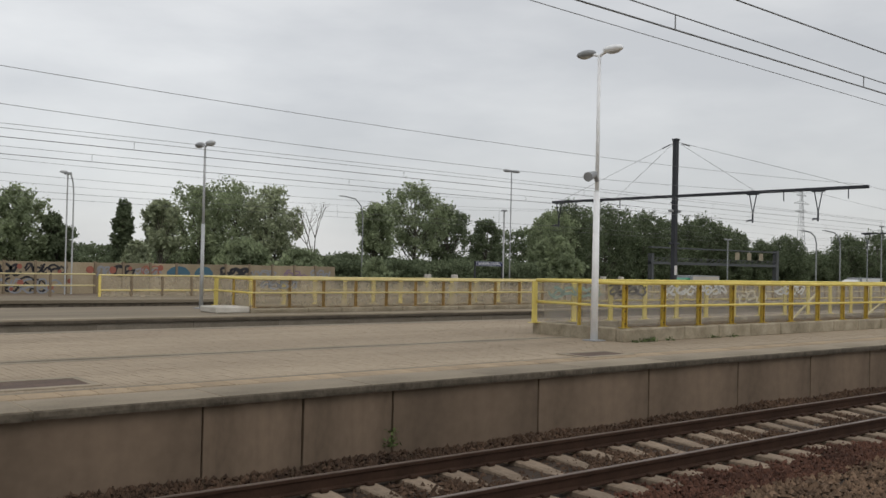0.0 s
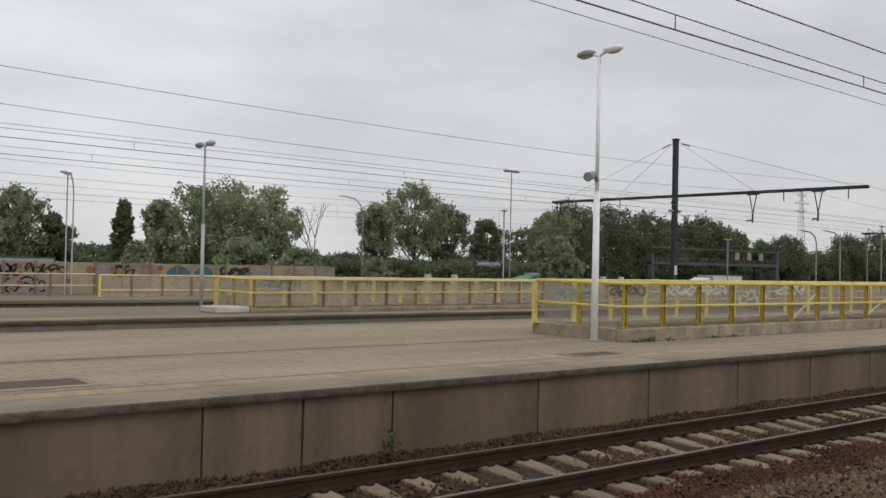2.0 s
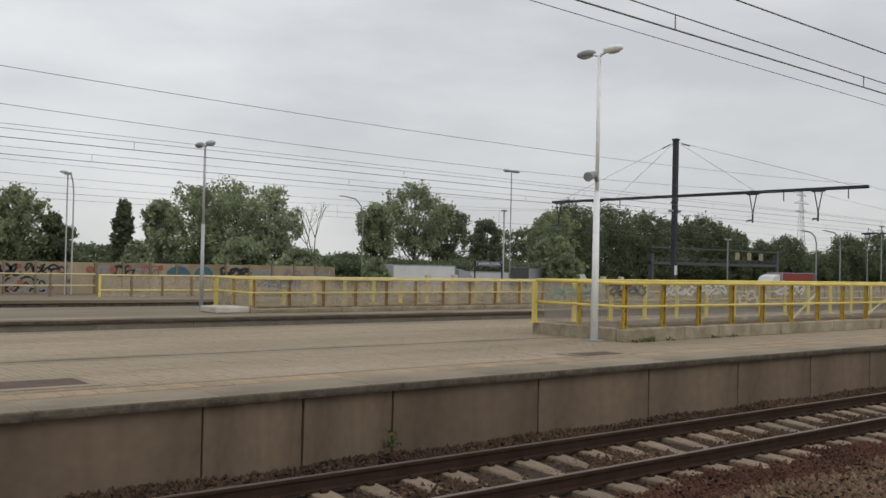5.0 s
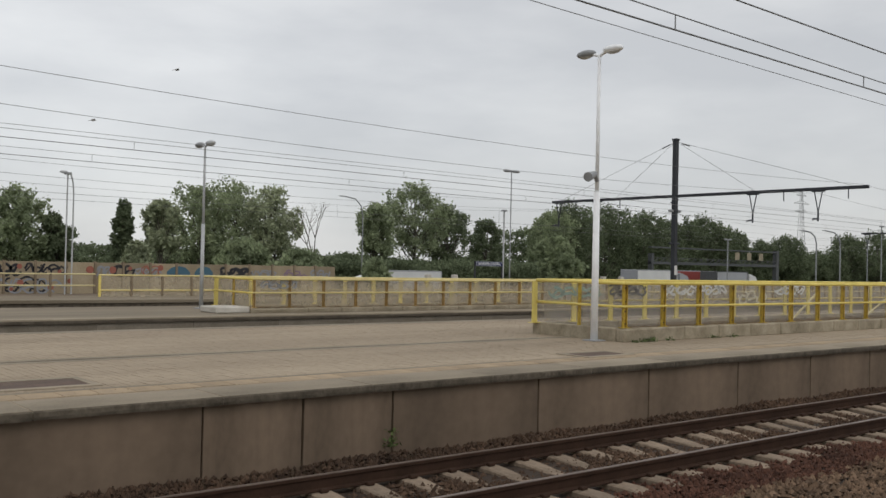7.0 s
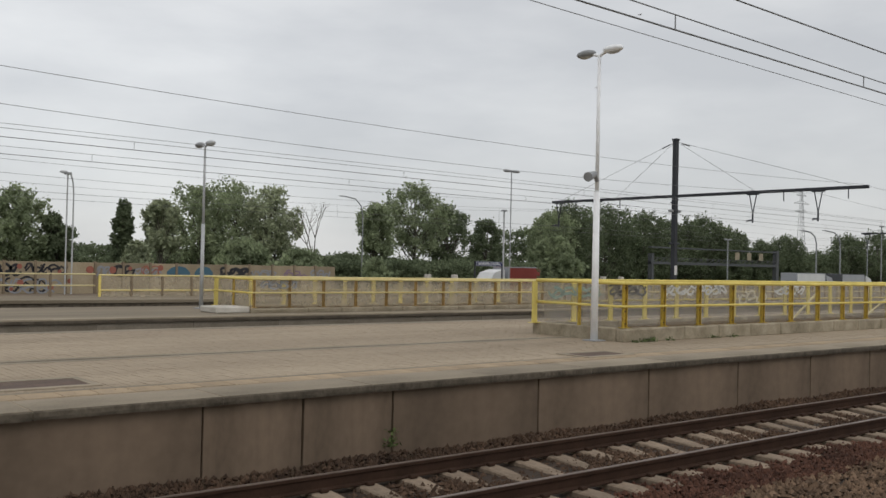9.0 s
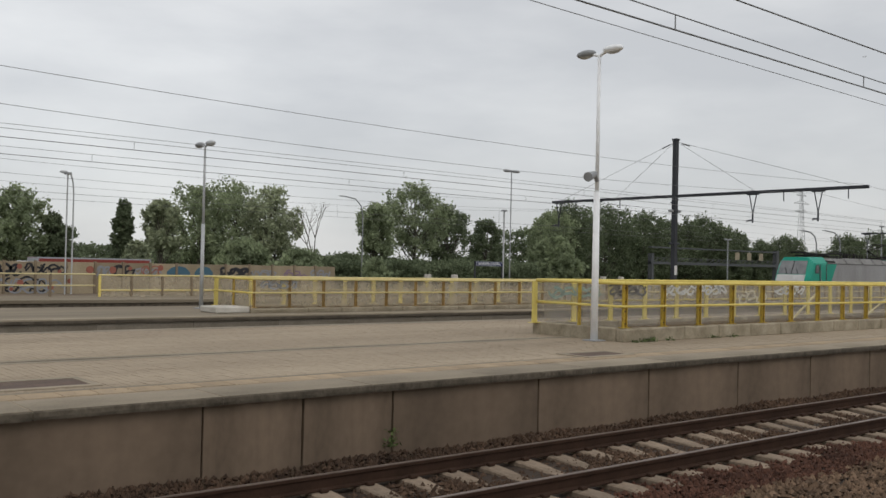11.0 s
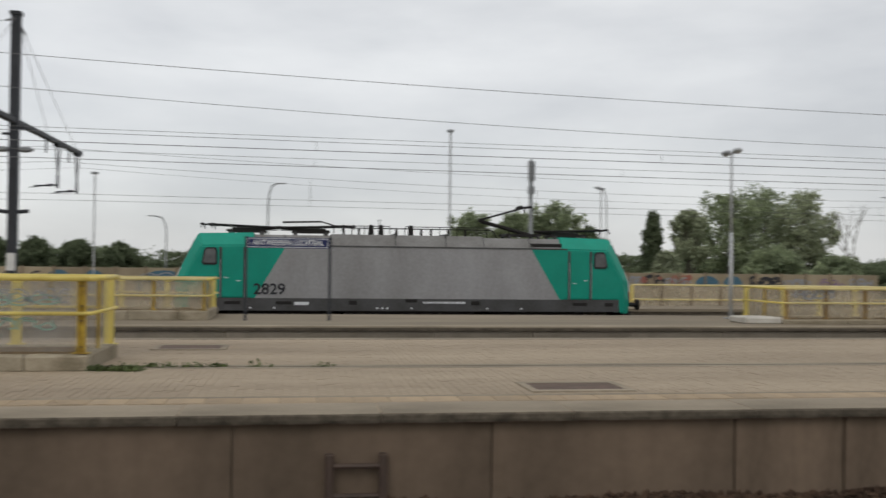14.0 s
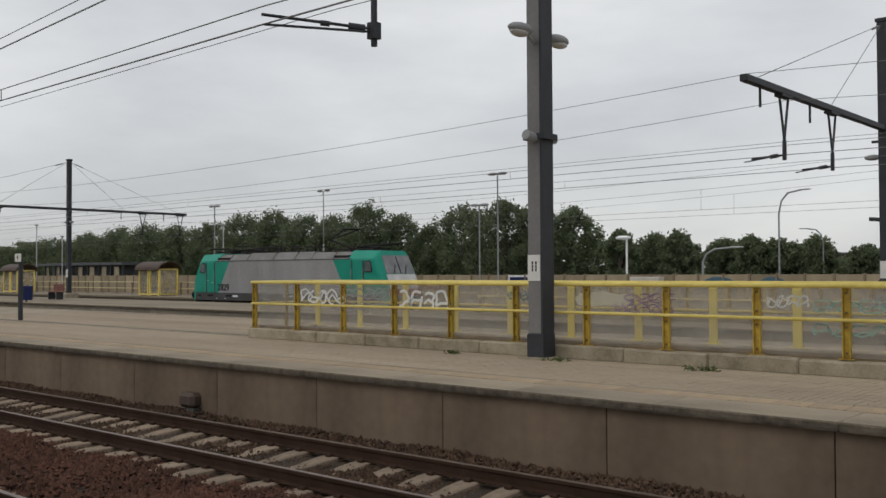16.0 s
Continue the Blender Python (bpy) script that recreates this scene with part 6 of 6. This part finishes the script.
# weeds along the kerbs and the drain
wr = np.random.RandomState(3)
cs = []
for x0, x1, y, n in ((-2.7, -0.4, 14.06, 22), (0.0, 0.5, 14.06, 3), (-2.85, -2.2, 13.62, 60), (-6.6, -6.1, 13.2, 10), (-11.3, -11.1, 13.2, 8), (15.3, 16.6, 12.45, 12), (18, 19, 12.45, 6), (-9.2, -8.6, 13.15, 6)):
    cs += [(wr.uniform(x0, x1), y + wr.normal(0, 0.05), 0.012 + 0.03 * wr.rand() ** 2) for _ in range(n)]
cs += [(7.2 + wr.normal(0, 0.03), EDGE + 0.03, wr.uniform(-0.95, -0.6)) for _ in range(5)]
v, f = leaf_cloud(wr, cs, 14, (0.06, 0.03, 0.022), 0.032)
tagged(part("weeds", (v.tolist(), [], f.tolist()), "weed"), "green weeds growing in joints and along the kerb", "weeds", "", "stuff")


# dry leaves and grit gathered in the joints beside the edge tiles
dr = np.random.RandomState(21)
spots = []
for yy, spread, n in ((EDGE + 0.79, 0.015, 900), (EDGE + 1.22, 0.03, 500), (EDGE + 1.0, 0.12, 160)):
    xs = dr.uniform(-26, 26, n * 2)
    keep_x = np.sin(xs * 0.9 + yy) + 0.6 * np.sin(xs * 2.7) > -0.1
    spots += [(x, yy + dr.normal(0, spread), 0.008) for x in xs[keep_x][:n]]
v, f = leaf_cloud(dr, spots, 4, (0.05, 0.012, 0.0), 0.013)
v[:, 2] = 0.006 + (v[:, 2] - 0.008) * 0.25
tagged(part("dry_leaves", (v.tolist(), [], f.tolist()), "debris"), "dry ochre leaves and grit in the platform joints", "leaf litter", "", "stuff")


# ---- pieces of the platforms, last ----
def pieces(parent, name, mesh_ob, places):
    for p in places:
        ob = new(name, mesh_ob.data)
        ob.parent, ob.location = parent, p


JOINTS = [-38.4 + 2.47 * k for k in range(9)] + [-15.9, -13.35, -10.86, -8.35, -5.83, -3.24, -0.64, 1.98, 4.63, 5.9, 7.21, 9.81, 12.31, 14.8, 17.24, 19.6] + [22.05 + 2.47 * k for k in range(10)]
first = part("wall_panel", boxes((-1.242, 1.242, EDGE + 0.06, EDGE + 0.13, -1.2, -0.1), bevel=0.006), "panel", p1)
for k, (a, b) in enumerate(zip(JOINTS, JOINTS[1:])):
    ob = first if k == 0 else new("wall_panel", first.data)
    ob.parent, ob.location.x, ob.scale.x = p1, (a + b) / 2, (b - a - (0.03 if a > 4 else 0.012)) / 2.484
first = part("coping_slab", boxes((-0.995, 0.995, EDGE - 0.02, EDGE + 0.78, -0.09, 0.0), bevel=0.012), "coping", p1)
xc = [3.83 + 2.0 * k for k in range(-22, 24)]
first.location.x = xc[0]
pieces(p1, "coping_slab", first, [(q, 0, 0.002 * ((k * 7) % 3)) for k, q in enumerate(xc[1:])])
rs = np.random.RandomState(8)
for k, q in enumerate(xc):
    if not -30 < q < 34:
        continue
    n = 60
    xs = np.linspace(q - 0.996, q + 0.996, n)
    rough = np.convolve(rs.uniform(-1, 1, n + 4), np.ones(3) / 3, "same")[2:-2]
    v, f = [], []
    for x, e, e2 in zip(xs, rough, np.roll(rough, 7)):
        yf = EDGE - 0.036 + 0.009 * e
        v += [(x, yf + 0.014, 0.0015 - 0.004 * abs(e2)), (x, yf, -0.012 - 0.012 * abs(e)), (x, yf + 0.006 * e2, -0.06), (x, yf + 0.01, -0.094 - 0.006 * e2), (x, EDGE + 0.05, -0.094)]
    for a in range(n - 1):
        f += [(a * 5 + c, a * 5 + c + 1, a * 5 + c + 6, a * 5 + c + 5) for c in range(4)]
    # chipped nosing, with the overhang shade coloured into it
    part("coping_nosing", (v, [], f), "coping_shade", p1, "chipped coping face with shade put into its dark colour" if k == 20 else "")
part("coping_nosing", boxes((X0, -30, EDGE - 0.034, EDGE - 0.02, -0.088, -0.012), (34, X1, EDGE - 0.034, EDGE - 0.02, -0.088, -0.012)), "coping_shade", p1)
part("edging_strip", boxes((-34, 34, EDGE + 1.19, EDGE + 1.32, -0.05, 0.002)), "coping", p1)
first = part("tactile_tile", boxes((-0.196, 0.196, EDGE + 0.8, EDGE + 1.19, -0.05, 0.003), bevel=0.006), "yellow_tile", p1)
xt = [-36 + 0.4 * k for k in range(190)]
first.location.x = xt[0]
pieces(p1, "tactile_tile", first, [(q, 0, 0) for q in xt[1:]])
first = part("wall_panel", boxes((-1.245, 1.245, EDGE2, EDGE2 + 0.1, -1.1, -0.1), bevel=0.008), "panel_far", p2)
first.location.x = -48
pieces(p2, "wall_panel", first, [(-48 + 2.5 * k, 0, 0) for k in range(1, 45)])


def paver_field(x0, x1, y0, y1, px, py, keep_out):
    """Centres of pavers in running bond."""
    out = []
    rows = int((x1 - x0) / px)
    for i in range(rows):
        x = x0 + (i + 0.5) * px
        off = (i % 2) * py / 2
        y = y0 + py / 2 - off
        while y < y1:
            if y > y0 and not any(a - 0.1 < x < b + 0.1 and c - 0.12 < y < d + 0.12 for a, b, c, d in keep_out):
                out.append((x, y))
            y += py
    return out


keep = list(HATCHES) + [(X0, X1, 13.98, 14.14)]
PX, PY = 0.105, 0.21
cs = paver_field(-34, 34, EDGE + 1.2, FAR1 - 0.36, PX, PY, keep)
near = [c for c in cs if -1.2 < c[0] < 1.8 and c[1] < 11.6]
near_set = set(near[:290])
rest = [c for c in cs if c not in near_set]
first = part("paver", boxes((-PX / 2 + 0.0034, PX / 2 - 0.0034, -PY / 2 + 0.0016, PY / 2 - 0.0016, -0.05, 0.0), bevel=0.004), "paver_one", p1)
nl = sorted(near_set)
first.location = (nl[0][0], nl[0][1], 0)
pieces(p1, "paver", first, [(a, b, 0) for a, b in nl[1:]])
c = np.array(rest)
rs = np.random.RandomState(12)
k = len(c)
hx, hy = PX / 2 - 0.0034, PY / 2 - 0.0016
corner = np.array([(-hx, -hy), (hx, -hy), (hx, hy), (-hx, hy)])
tz = rs.normal(0, 0.0012, k)
topv = np.concatenate([c[:, None] + corner[None], np.repeat(tz[:, None, None], 4, 1)], 2)
low = topv.copy()
low[..., 2] = -0.05
v = np.concatenate([topv, low], 1).reshape(-1, 3)
face = np.array([(0, 1, 2, 3), (0, 4, 5, 1), (1, 5, 6, 2), (2, 6, 7, 3), (3, 7, 4, 0)])
f = (face[None] + 8 * np.arange(k)[:, None, None]).reshape(-1, 4)
ob = part("pavers", (v.tolist(), [], f.tolist()), "paver", p1)
tagged(ob, "grey concrete block pavers in running bond", "", "", "stuff")
part("concrete_surface", boxes((X0, -34, EDGE + 0.79, FAR1 - 0.35, -0.05, -0.001), (34, X1, EDGE + 0.79, FAR1 - 0.35, -0.05, -0.001)), "coping", p1)


# ---- what moves ----
def motions():
    xs = [(0.0, 313.0), (9.0, 116.0), (11.5, 63.5), (12.0, 52.0), (12.5, 40.6), (13.0, 28.75), (13.3, 21.6), (13.5, 16.85), (13.9, 6.7), (14.0, 4.3), (14.2, -0.72), (14.5, -8.1), (15.0, -20.6), (15.5, -32.85), (16.0, -45.1)]
    walk(loco, [(t, pose(x, 38.55, -1.05)) for t, x in xs])
    for ob, rows in BIRDS:
        walk(ob, [(t, pose(x, 30, z, 0, -10)) for t, x, z in rows])
    for ob, y, rows in TRAFFIC:
        walk(ob, [(t, pose(r * y, y, -2.56)) for t, r in rows])


motions()
